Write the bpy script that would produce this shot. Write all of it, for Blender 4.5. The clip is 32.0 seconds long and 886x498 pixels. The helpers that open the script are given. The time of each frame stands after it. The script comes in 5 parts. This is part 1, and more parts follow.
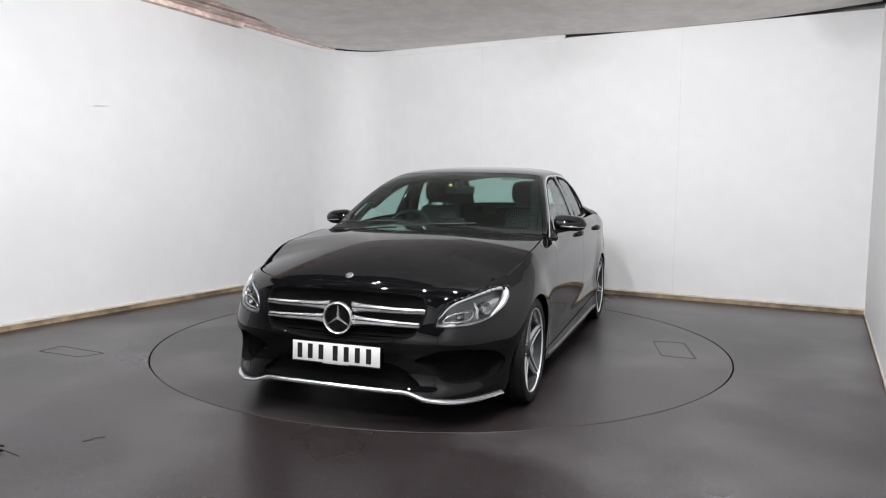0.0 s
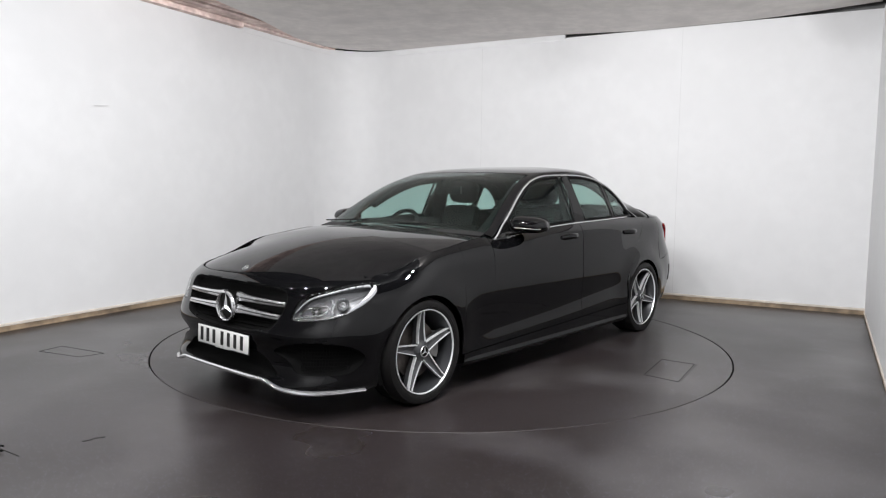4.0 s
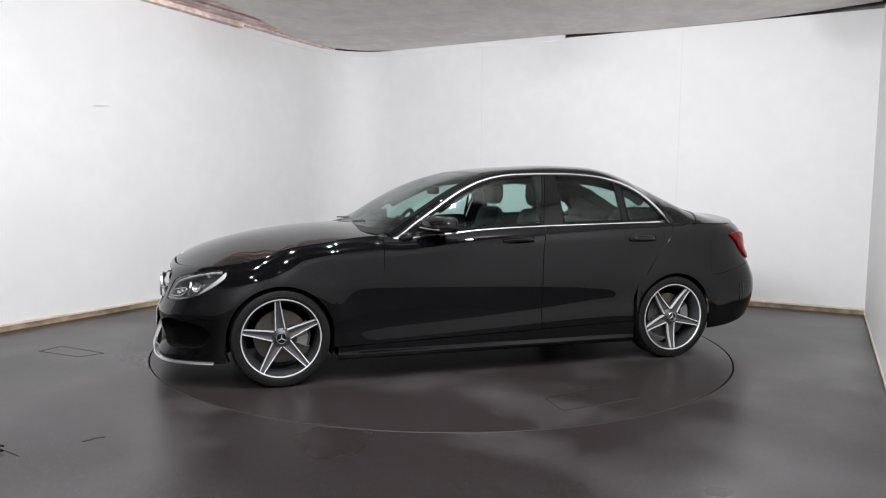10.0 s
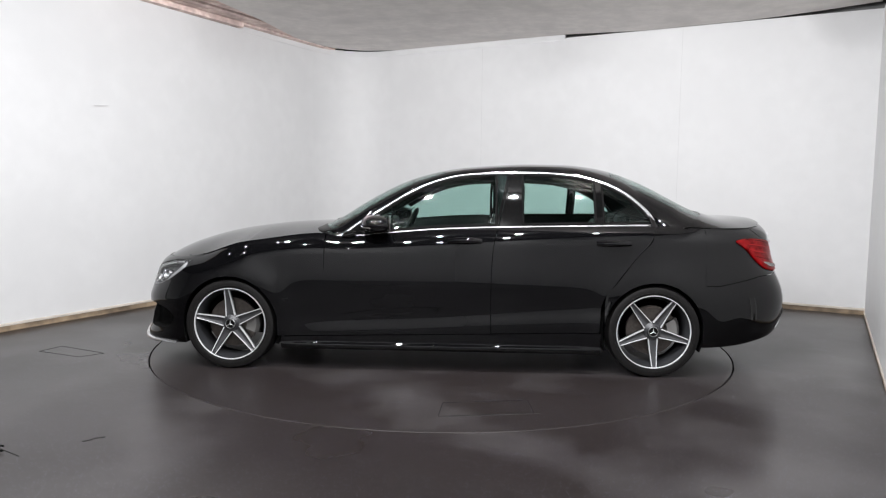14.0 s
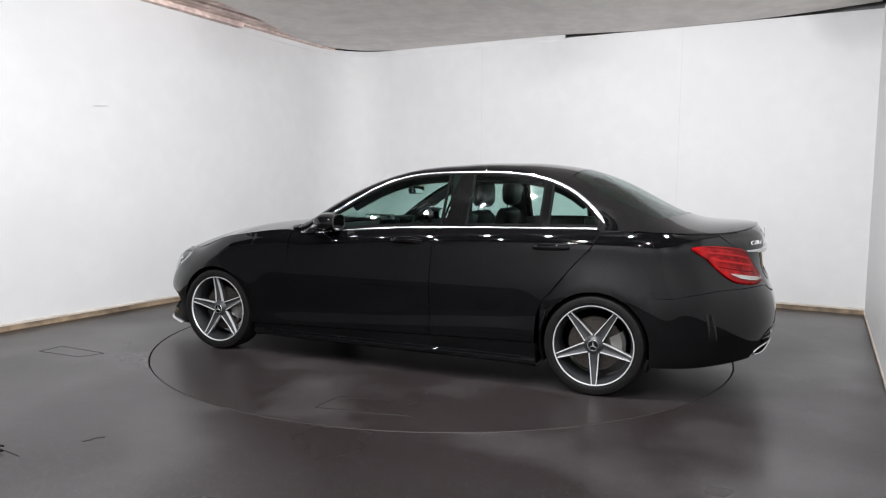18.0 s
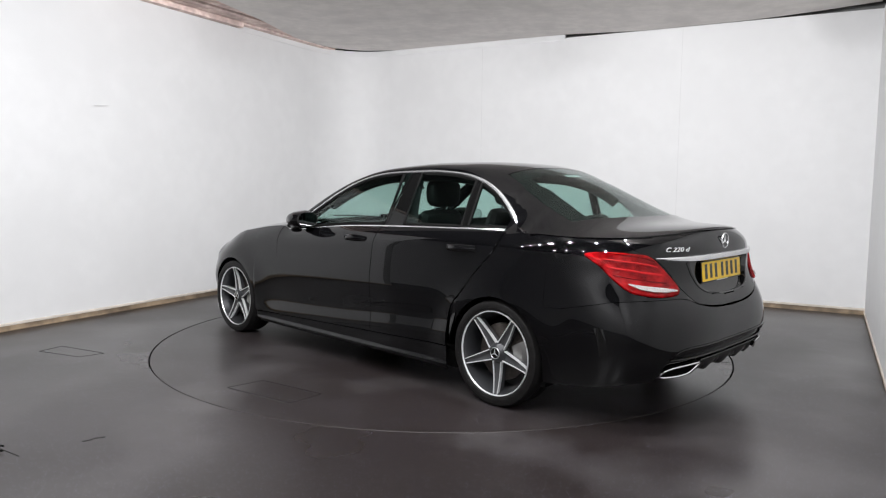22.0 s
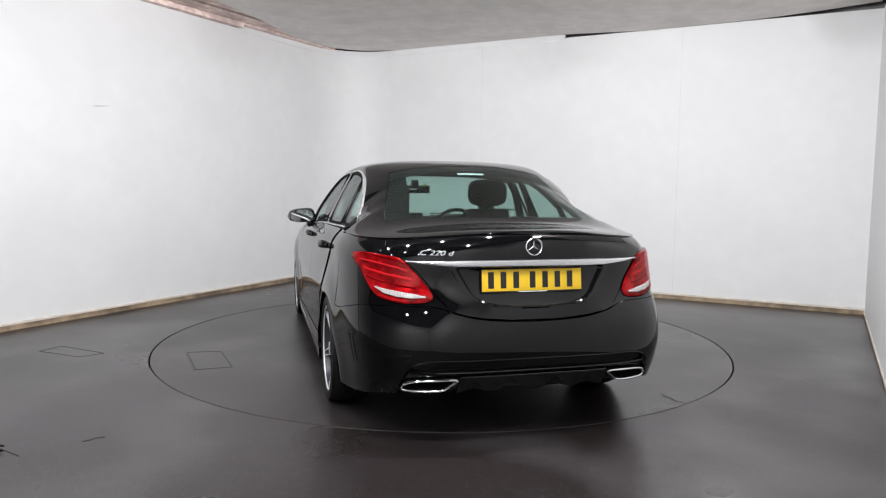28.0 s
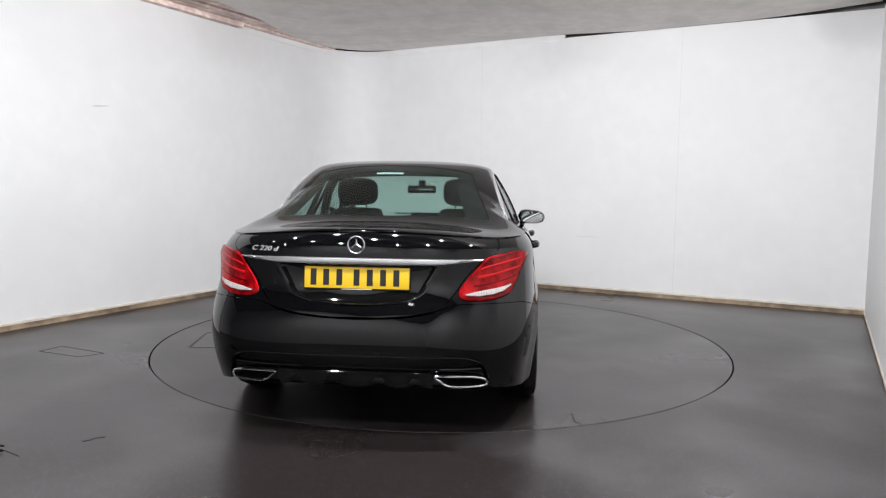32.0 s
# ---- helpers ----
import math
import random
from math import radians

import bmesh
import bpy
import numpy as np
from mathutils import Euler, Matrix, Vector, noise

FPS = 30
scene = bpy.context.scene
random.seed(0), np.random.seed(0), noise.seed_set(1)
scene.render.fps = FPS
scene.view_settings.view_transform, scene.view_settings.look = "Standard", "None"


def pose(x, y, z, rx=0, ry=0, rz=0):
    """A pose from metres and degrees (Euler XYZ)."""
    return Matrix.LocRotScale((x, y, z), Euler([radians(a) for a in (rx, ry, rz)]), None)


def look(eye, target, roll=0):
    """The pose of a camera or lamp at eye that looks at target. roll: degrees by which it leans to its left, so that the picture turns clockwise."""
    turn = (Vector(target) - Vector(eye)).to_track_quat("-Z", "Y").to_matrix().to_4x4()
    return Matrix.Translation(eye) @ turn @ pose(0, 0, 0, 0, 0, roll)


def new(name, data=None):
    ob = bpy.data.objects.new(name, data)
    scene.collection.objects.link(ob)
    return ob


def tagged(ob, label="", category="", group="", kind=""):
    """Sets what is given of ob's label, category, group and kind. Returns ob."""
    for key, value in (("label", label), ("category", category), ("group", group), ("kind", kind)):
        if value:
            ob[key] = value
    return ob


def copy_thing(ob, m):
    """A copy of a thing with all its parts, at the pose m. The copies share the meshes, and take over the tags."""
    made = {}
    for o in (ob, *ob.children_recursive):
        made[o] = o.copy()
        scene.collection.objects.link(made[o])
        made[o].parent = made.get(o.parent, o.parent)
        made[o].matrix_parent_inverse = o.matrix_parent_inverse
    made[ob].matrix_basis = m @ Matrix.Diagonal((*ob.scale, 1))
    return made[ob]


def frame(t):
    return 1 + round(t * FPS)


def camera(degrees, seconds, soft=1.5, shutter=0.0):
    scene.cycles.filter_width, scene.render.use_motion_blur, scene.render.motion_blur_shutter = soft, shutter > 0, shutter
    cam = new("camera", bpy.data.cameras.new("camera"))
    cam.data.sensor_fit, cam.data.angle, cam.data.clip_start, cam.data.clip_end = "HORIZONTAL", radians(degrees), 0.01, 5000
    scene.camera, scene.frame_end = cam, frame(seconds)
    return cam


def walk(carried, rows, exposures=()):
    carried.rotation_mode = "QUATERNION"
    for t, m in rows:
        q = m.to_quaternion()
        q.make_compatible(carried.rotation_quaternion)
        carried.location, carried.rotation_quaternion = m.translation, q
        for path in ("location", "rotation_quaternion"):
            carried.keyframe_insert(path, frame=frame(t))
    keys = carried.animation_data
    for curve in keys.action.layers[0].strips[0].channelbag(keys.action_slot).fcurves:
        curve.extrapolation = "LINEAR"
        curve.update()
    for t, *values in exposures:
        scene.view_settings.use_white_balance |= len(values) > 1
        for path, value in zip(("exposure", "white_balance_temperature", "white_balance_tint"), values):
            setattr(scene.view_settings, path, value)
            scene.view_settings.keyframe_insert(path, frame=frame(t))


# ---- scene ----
import functools
import itertools

# ---- camera: it stands still ----
EYE = Vector((0.0, -5.723, 1.254))
PITCH, YAW, ROLL = 5.127, 0.038, 0.652
cam = camera(64.39, 32.0, soft=1.15)
aim = EYE + Vector((math.sin(radians(YAW)) * math.cos(radians(PITCH)), math.cos(radians(YAW)) * math.cos(radians(PITCH)), -math.sin(radians(PITCH))))
walk(cam, [(0, look(EYE, aim, ROLL)), (32, look(EYE, aim, ROLL))], exposures=[(0, -1.01), (32, -1.01)])

# ---- world and lamps ----
world = bpy.data.worlds.new("world")
scene.world = world
world.use_nodes = True
world.node_tree.nodes["Background"].inputs[0].default_value = (0.003, 0.003, 0.003, 1)
world.node_tree.nodes["Background"].inputs[1].default_value = 1.0

AX, AY = Vector((0.878, -0.478, 0)), Vector((0.478, 0.878, 0))   # across and along the room


def room(b, a, z=0.0):
    return EYE + (AX * b + AY * a + Vector((0, 0, z)) - EYE) * 0.982


def up(z):
    """The height to give room() for a true height z."""
    return 1.254 + (z - 1.254) / 0.982


# round ceiling lights in two rows over the camera's half of the room: world x, y
# The pair at y -5 is unseen fill, added to brighten the walls behind.
PANELS = [(x, -2.25) for x in (-3.7, -2.85, -2.0, -1.15, -0.3, 0.55, 1.4)] + [(x, -3.7) for x in (-3.2, -2.0, -0.8, 0.4)] + [(-1.7, -5.0), (-0.5, -5.0)]
PANEL_Z = 2.98
for x, y in PANELS:
    data = bpy.data.lights.new("panel_light", "AREA")
    data.shape, data.size, data.energy, data.color = "DISK", 0.075, (64 + 15 * (x + 1.0)) * (1.5 if y < -4.5 else 0.5 if x < -1.5 and y < -3 else 0.62 if x < -2.5 else 1.05), (0.985, 0.985, 1.0)
    ob = new("panel_light", data)
    ob.matrix_world = look((x, y, PANEL_Z), (x * 0.75, y + (3.2 if y > -4.5 else -0.6), 0.6))


# ---- materials ----
def material(name, base, rough=0.5, metal=0.0, coat=0.0, grain=0.0, grain_scale=40.0, stain=0.0, stain_scale=2.0, bump=0.0, bump_scale=200.0,
             stain_to=None, specks=None, ior=1.5, rough_var=0.0):
    m = bpy.data.materials.new(name)
    m.use_nodes = True
    n, l = m.node_tree.nodes, m.node_tree.links
    b = n["Principled BSDF"]
    b.inputs["Base Color"].default_value = (*base, 1)
    b.inputs["Roughness"].default_value, b.inputs["Metallic"].default_value = rough, metal
    b.inputs["Coat Weight"].default_value, b.inputs["Coat Roughness"].default_value = coat, 0.02
    b.inputs["IOR"].default_value = ior
    at = n.new("ShaderNodeTexCoord").outputs["Object"]
    colour = None

    def noisy(scale, detail=5.0):
        t = n.new("ShaderNodeTexNoise")
        t.inputs["Scale"].default_value, t.inputs["Detail"].default_value = scale, detail
        l.new(at, t.inputs["Vector"])
        return t.outputs["Fac"]

    def blend(fac, low, high, c0, c1):
        r = n.new("ShaderNodeMapRange")
        r.inputs[1].default_value, r.inputs[2].default_value = low, high
        l.new(fac, r.inputs[0])
        x = n.new("ShaderNodeMix")
        x.data_type = "RGBA"
        l.new(r.outputs[0], x.inputs[0])
        for k, c in ((6, c0), (7, c1)):
            if isinstance(c, tuple):
                x.inputs[k].default_value = (*c, 1)
            else:
                l.new(c, x.inputs[k])
        return x.outputs[2]

    if grain:
        colour = blend(noisy(grain_scale), 0.35, 0.65, tuple(c * (1 - grain) for c in base), tuple(min(1, c * (1 + grain)) for c in base))
    if stain:
        to = stain_to or tuple(c * (1 - stain) for c in base)
        colour = blend(noisy(stain_scale, 6), 0.48, 0.72, colour or base, to)
    if specks:
        v = n.new("ShaderNodeTexVoronoi")
        v.inputs["Scale"].default_value = specks[0]
        l.new(at, v.inputs["Vector"])
        colour = blend(v.outputs["Distance"], specks[1], specks[1] * 0.8, colour or base, specks[2])
    if colour:
        l.new(colour, b.inputs["Base Color"])
    if rough_var:
        r = n.new("ShaderNodeMapRange")
        r.inputs[1].default_value, r.inputs[2].default_value = 0.35, 0.68
        r.inputs[3].default_value, r.inputs[4].default_value = rough - rough_var, rough + rough_var
        l.new(noisy(stain_scale * 0.7, 4), r.inputs[0])
        l.new(r.outputs[0], b.inputs["Roughness"])
    if bump:
        k = n.new("ShaderNodeBump")
        k.inputs["Strength"].default_value, k.inputs["Distance"].default_value = bump, 0.002
        l.new(noisy(bump_scale, 3), k.inputs["Height"])
        l.new(k.outputs[0], b.inputs["Normal"])
    return m


def glass(name, tint, extra=1.0, rough=0.0):
    m = bpy.data.materials.new(name)
    m.use_nodes = True
    n, l = m.node_tree.nodes, m.node_tree.links
    n.remove(n["Principled BSDF"])
    t, g, w, p, f, x = (n.new("ShaderNode" + k) for k in ("BsdfTransparent", "BsdfGlossy", "LayerWeight", "Math", "Math", "MixShader"))
    t.inputs[0].default_value = (*tint, 1)
    g.inputs["Roughness"].default_value = rough
    w.inputs[0].default_value = 0.5
    p.operation, f.operation = "POWER", "MULTIPLY_ADD"
    p.inputs[1].default_value, f.inputs[1].default_value, f.inputs[2].default_value = 5.0, 0.7, 0.03
    l.new(w.outputs["Facing"], p.inputs[0]), l.new(p.outputs[0], f.inputs[0])
    l.new(f.outputs[0], x.inputs[0]), l.new(t.outputs[0], x.inputs[1]), l.new(g.outputs[0], x.inputs[2])
    l.new(x.outputs[0], n["Material Output"].inputs[0])
    return m


M_WALL = material("white_wall_paint", (0.762, 0.764, 0.770), 0.55, grain=0.015, grain_scale=6, stain=0.04, stain_scale=1.1, bump=0.15, bump_scale=60)
M_CEIL = material("grey_painted_board", (0.80, 0.757, 0.725), 0.6, grain=0.05, grain_scale=9, stain=0.14, stain_scale=2.5, bump=0.3, bump_scale=25)
M_RED = material("raw_timber", (0.93, 0.70, 0.64), 0.7, grain=0.2, grain_scale=12, stain=0.45, stain_scale=4)
M_SKIRT = material("bare_pine_skirting", (0.30, 0.225, 0.15), 0.6, grain=0.35, grain_scale=9, stain=0.7, stain_scale=1.6)
M_SKIRTCAP = material("pale_skirting_cap", (0.66, 0.60, 0.53), 0.6, grain=0.12, grain_scale=12, stain=0.25, stain_scale=3)
M_FLOOR = material("dark_speckled_vinyl", (0.0178, 0.0137, 0.0127), 0.32, grain=0.18, grain_scale=26, stain=0.3, stain_scale=0.9,
                   stain_to=(0.072, 0.067, 0.067), specks=(92, 0.15, (0.28, 0.28, 0.41)), rough_var=0.05)
M_SEAM = material("grey_scuff", (0.62, 0.62, 0.62), 0.7)
M_LINE = material("dark_vinyl_seam", (0.006, 0.006, 0.006), 0.6)
M_LINELIT = material("lit_vinyl_seam", (0.045, 0.043, 0.042), 0.45)
M_DUST = material("dusty_vinyl_edge", (0.034, 0.029, 0.027), 0.5, stain=0.5, stain_scale=5, stain_to=(0.02, 0.017, 0.016))
M_GAP = material("black_gap", (0.004, 0.004, 0.004), 0.8, ior=1.2)
# Dimness put into the colour of the return wall and the roof space.
M_DARK = material("dim_enclosure_grey", (0.22, 0.22, 0.217), 0.8, grain=0.2, grain_scale=3)
M_BLACKCEIL = material("dark_ceiling_board", (0.07, 0.07, 0.07), 0.8, grain=0.2, grain_scale=5)
M_PAINT = material("black_metallic_paint", (0.0022, 0.0022, 0.0026), 0.018, grain=0.3, grain_scale=900, ior=1.45)
M_TRIMBLACK = material("satin_black_plastic", (0.010, 0.010, 0.010), 0.42, grain=0.1, grain_scale=200, ior=1.38)
M_GLOSSBLACK = material("gloss_black_plastic", (0.005, 0.005, 0.005), 0.025)
M_CHROME = material("chrome", (0.82, 0.83, 0.84), 0.10, metal=1.0)
M_BRIGHT = material("polished_bright_trim", (0.70, 0.70, 0.71), 0.2, metal=0.85)
M_SATIN = material("satin_aluminium", (0.72, 0.73, 0.74), 0.28, metal=1.0)
M_RIM = material("machined_alloy", (0.80, 0.81, 0.82), 0.30, metal=0.5, grain=0.05, grain_scale=120)
M_RIMGREY = material("titanium_grey_wheel_paint", (0.032, 0.033, 0.036), 0.36, metal=0.3, coat=0.3)
M_SPOKE = material("satin_grey_spoke_paint", (0.075, 0.076, 0.08), 0.3, metal=0.5, coat=0.4)
M_TYRE = material("tyre_rubber", (0.008, 0.0075, 0.0075), 0.5, grain=0.2, grain_scale=60, bump=0.2, bump_scale=90, ior=1.3)
M_DISC = material("brake_disc_steel", (0.10, 0.088, 0.08), 0.42, metal=0.9, grain=0.15, grain_scale=50)
M_CALIPER = material("grey_brake_caliper", (0.22, 0.215, 0.21), 0.45, metal=0.6)
M_PILLAR = material("black_pillar_film", (0.004, 0.004, 0.004), 0.03, ior=1.33)
M_UNDER = material("underbody_black", (0.0035, 0.0035, 0.0035), 0.8, ior=1.2)
M_GLASS = glass("green_tinted_glass", (0.81, 0.91, 0.885))
M_GLASSR = glass("dark_tinted_glass", (0.76, 0.86, 0.835))
M_LENS = glass("clear_lens", (0.97, 0.98, 0.98))
M_RED_LENS = glass("red_lamp_lens", (0.66, 0.014, 0.024))
M_LAMPRED = material("red_lamp_backing", (0.46, 0.26, 0.26), 0.35, metal=0.35, grain=0.5, grain_scale=16, stain=0.75, stain_scale=13)
M_LAMPRIB = material("lamp_rib", (0.16, 0.13, 0.13), 0.3)
M_RED_GUIDE = material("bright_light_guide", (0.80, 0.52, 0.52), 0.2)
M_RED_DEEP = material("dark_lamp_bar", (0.16, 0.08, 0.08), 0.2)
M_REFL = material("lamp_reflector", (0.52, 0.53, 0.54), 0.16, metal=1.0)
M_REFLDARK = material("dull_reflector", (0.36, 0.36, 0.37), 0.25, metal=1.0, grain=0.4, grain_scale=90)
M_LAMPGREY = material("headlamp_housing", (0.12, 0.12, 0.125), 0.28, metal=0.7)
M_LIGHTBAR = material("white_light_guide", (0.38, 0.38, 0.40), 0.28, metal=0.35, coat=0.5)
M_LETTER = material("silver_lettering", (0.66, 0.66, 0.68), 0.3, metal=0.35)
M_INDICATOR = material("smoked_indicator_lens", (0.13, 0.12, 0.115), 0.12, coat=1.0)
M_CLEAR = material("ribbed_clear_lens", (0.46, 0.43, 0.42), 0.15, coat=1.0, grain=0.2, grain_scale=150)
M_WHITEPL = material("white_plate", (0.78, 0.78, 0.76), 0.35)
M_YELPL = material("yellow_plate", (0.85, 0.55, 0.02), 0.35)
M_CHAR = material("plate_black", (0.012, 0.012, 0.012), 0.4)
M_LEATHER = material("black_leather", (0.0045, 0.0042, 0.004), 0.5, grain=0.15, grain_scale=120, bump=0.3, bump_scale=300, ior=1.3)
M_CABIN = material("black_cabin_plastic", (0.004, 0.004, 0.004), 0.6, grain=0.15, grain_scale=150, ior=1.25)
M_HEADLINER = material("grey_headliner", (0.014, 0.0135, 0.013), 0.9, grain=0.05, grain_scale=100)
M_MIRROR = material("mirror_glass", (0.85, 0.87, 0.88), 0.01, metal=1.0)
M_STICKER = material("grey_white_sticker", (0.50, 0.53, 0.53), 0.5, grain=0.3, grain_scale=60)
M_YELDOT = material("yellow_tag", (0.8, 0.7, 0.1), 0.5)


# ---- helpers for building ----
def part(name, bm, mat, parent, label="", smooth=True):
    me = bpy.data.meshes.new(name)
    bmesh.ops.recalc_face_normals(bm, faces=bm.faces)
    bm.to_mesh(me)
    bm.free()
    if smooth:
        me.polygons.foreach_set("use_smooth", [True] * len(me.polygons))
        me.set_sharp_from_angle(angle=radians(38))
    for m in (mat if isinstance(mat, (list, tuple)) else [mat]):
        me.materials.append(m)
    ob = new(name, me)
    if parent:
        ob.parent = parent
    if label:
        ob["label"] = label
    return ob


def thing(name, label, category, group=""):
    return tagged(new(name), label, category, group)


def curve(points):
    """A smooth function through (x, y) pairs that does not overshoot."""
    pts = sorted(points)
    x = np.array([p[0] for p in pts], float)
    y = np.array([p[1] for p in pts], float)
    h, d = np.diff(x), np.diff(y) / np.diff(x)
    m = np.zeros(len(x))
    m[0], m[-1] = d[0], d[-1]
    for i in range(1, len(x) - 1):
        if d[i - 1] * d[i] > 0:
            w1, w2 = 2 * h[i] + h[i - 1], h[i] + 2 * h[i - 1]
            m[i] = (w1 + w2) / (w1 / d[i - 1] + w2 / d[i])
    xs, ys, ms, hs = x.tolist(), y.tolist(), m.tolist(), h.tolist()

    def f(t):
        if t <= xs[0]:
            return ys[0]
        if t >= xs[-1]:
            return ys[-1]
        lo, hi = 0, len(xs) - 1
        while hi - lo > 1:
            mid = (lo + hi) // 2
            lo, hi = (mid, hi) if xs[mid] <= t else (lo, mid)
        q, k = (t - xs[lo]) / hs[lo], hs[lo]
        return ((1 + 2 * q) * (1 - q) ** 2 * ys[lo] + q * (1 - q) ** 2 * k * ms[lo] + q * q * (3 - 2 * q) * ys[hi] + q * q * (q - 1) * k * ms[hi])
    return f


def smooth(points, width=0.03, count=900):
    """A curve through (x, y) pairs with its bends eased over a share of its length."""
    f = curve(points)
    a, b = min(p[0] for p in points), max(p[0] for p in points)
    x = np.linspace(a, b, count)
    y = np.array([f(t) for t in x])
    r = max(1, int(width * count))
    k = np.exp(-0.5 * (np.arange(-3 * r, 3 * r + 1) / r) ** 2)
    head, tail_end = 2 * y[0] - y[3 * r:0:-1], 2 * y[-1] - y[-2:-3 * r - 2:-1]
    y = np.convolve(np.concatenate((head, y, tail_end)), k / k.sum(), "valid").tolist()
    step = (b - a) / (count - 1)

    def g(t):
        q = min(max((t - a) / step, 0.0), count - 1.001)
        i = int(q)
        return y[i] + (y[i + 1] - y[i]) * (q - i)
    return g


def box(bm, lo, hi, bevel=0.0, m=None):
    r = bmesh.ops.create_cube(bm, size=1)
    c = [(lo[i] + hi[i]) / 2 for i in range(3)]
    s = [max(hi[i] - lo[i], 1e-5) for i in range(3)]
    bmesh.ops.transform(bm, matrix=(m or Matrix()) @ Matrix.Translation(c) @ Matrix.Diagonal((*s, 1)), verts=r["verts"])
    if bevel:
        bmesh.ops.bevel(bm, geom=list({e for v in r["verts"] for e in v.link_edges}), offset=bevel, segments=2, affect="EDGES", profile=0.5)
    return bm


def lattice(bm, rows, closed_u=False, closed_v=False):
    """Quads over a net of points."""
    vs = [[bm.verts.new(p) for p in row] for row in rows]
    nu, nv = len(vs), len(vs[0])
    for i in range(nu if closed_u else nu - 1):
        for j in range(nv if closed_v else nv - 1):
            a, b, c, d = vs[i][j], vs[(i + 1) % nu][j], vs[(i + 1) % nu][(j + 1) % nv], vs[i][(j + 1) % nv]
            try:
                bm.faces.new([v for k, v in enumerate((a, b, c, d))])
            except ValueError:
                pass
    return vs


def lathe(bm, profile, steps=48, axis="y", centre=(0, 0, 0)):
    """profile: (radius, along) pairs turned about an axis through centre."""
    rows = []
    for k in range(steps):
        a = 2 * math.pi * k / steps
        row = []
        for r, h in profile:
            c, s = r * math.cos(a), r * math.sin(a)
            p = {"y": (c, h, s), "z": (c, s, h), "x": (h, c, s)}[axis]
            row.append(Vector(p) + Vector(centre))
        rows.append(row)
    lattice(bm, rows, closed_u=True)
    return bm


def tube(bm, pts, radius, sides=8, closed=False, flat=1.0, up=Vector((0, 0, 1))):
    """A rod along points; flat squeezes it along up."""
    pts = [Vector(p) for p in pts]
    rows, n = [], len(pts)
    for i, p in enumerate(pts):
        a = pts[(i - 1) % n] if closed or i else p
        b = pts[(i + 1) % n] if closed or i < n - 1 else p
        d = (b - a).normalized()
        s = d.cross(up)
        s = s.normalized() if s.length > 1e-4 else Vector((1, 0, 0))
        u = s.cross(d)
        r = radius(i / max(1, n - 1)) if callable(radius) else radius
        rows.append([p + s * r * math.cos(2 * math.pi * k / sides) + u * r * flat * math.sin(2 * math.pi * k / sides) for k in range(sides)])
    vs = lattice(bm, rows, closed_u=closed, closed_v=True)
    if not closed:
        bm.faces.new(vs[0])
        bm.faces.new(vs[-1][::-1])
    return bm


def shell(bm, rows, thick, hole=None):
    """A panel with thickness from a net of points; hole(i, j) leaves cells out."""
    nu, nv = len(rows), len(rows[0])
    P = np.array([[tuple(p) for p in r] for r in rows])
    du, dv = np.gradient(P, axis=0), np.gradient(P, axis=1)
    N = np.cross(du, dv)
    L = np.linalg.norm(N, axis=2, keepdims=True)
    N = N / np.maximum(L, 1e-9)
    inner = P + N * thick
    keep = [[not (hole and hole(i, j)) for j in range(nv - 1)] for i in range(nu - 1)]
    top, bot = {}, {}

    def get(store, src, i, j):
        if (i, j) not in store:
            store[i, j] = bm.verts.new(src[i, j])
        return store[i, j]
    for i in range(nu - 1):
        for j in range(nv - 1):
            if not keep[i][j]:
                continue
            q = ((i, j), (i + 1, j), (i + 1, j + 1), (i, j + 1))
            bm.faces.new([get(top, P, *k) for k in q])
            bm.faces.new([get(bot, inner, *k) for k in q[::-1]])
            for (a, b), (di, dj) in zip(((q[0], q[1]), (q[1], q[2]), (q[2], q[3]), (q[3], q[0])), ((0, -1), (1, 0), (0, 1), (-1, 0))):
                x, y = i + di, j + dj
                if not (0 <= x < nu - 1 and 0 <= y < nv - 1 and keep[x][y]):
                    bm.faces.new((get(top, P, *b), get(top, P, *a), get(bot, inner, *a), get(bot, inner, *b)))
    return bm


def flip(rows):
    return [[Vector((p[0], -p[1], p[2])) for p in r] for r in rows]


def lin(a, b, n):
    return [a + (b - a) * i / (n - 1) for i in range(n)]


def ease(t):
    t = min(max(t, 0.0), 1.0)
    return t * t * (3 - 2 * t)


# ---- the room ----
LEFT, RIGHT, BACK, FRONT = -3.43, 3.137, 3.35, -6.4
TOP = 3.06


def wall(name, path, label, mat=M_WALL, z0=-0.04, z1=TOP, thick=0.1):
    """A wall along a path of (b, a), which the room lies to the right of."""
    bm = bmesh.new()
    rows = []
    for i, (b, a) in enumerate(path):
        p = Vector((path[min(i + 1, len(path) - 1)][0] - path[max(i - 1, 0)][0], path[min(i + 1, len(path) - 1)][1] - path[max(i - 1, 0)][1], 0)).normalized()
        out = Vector((-p.y, p.x, 0)) * thick
        rows.append([room(b, a, z0), room(b, a, z1), room(b + out.x, a + out.y, z1), room(b + out.x, a + out.y, z0)])
    vs = lattice(bm, rows, closed_v=True)
    bm.faces.new(vs[0]), bm.faces.new(vs[-1][::-1])
    return tagged(part(name, bm, mat, None), label, "wall", kind="structure")


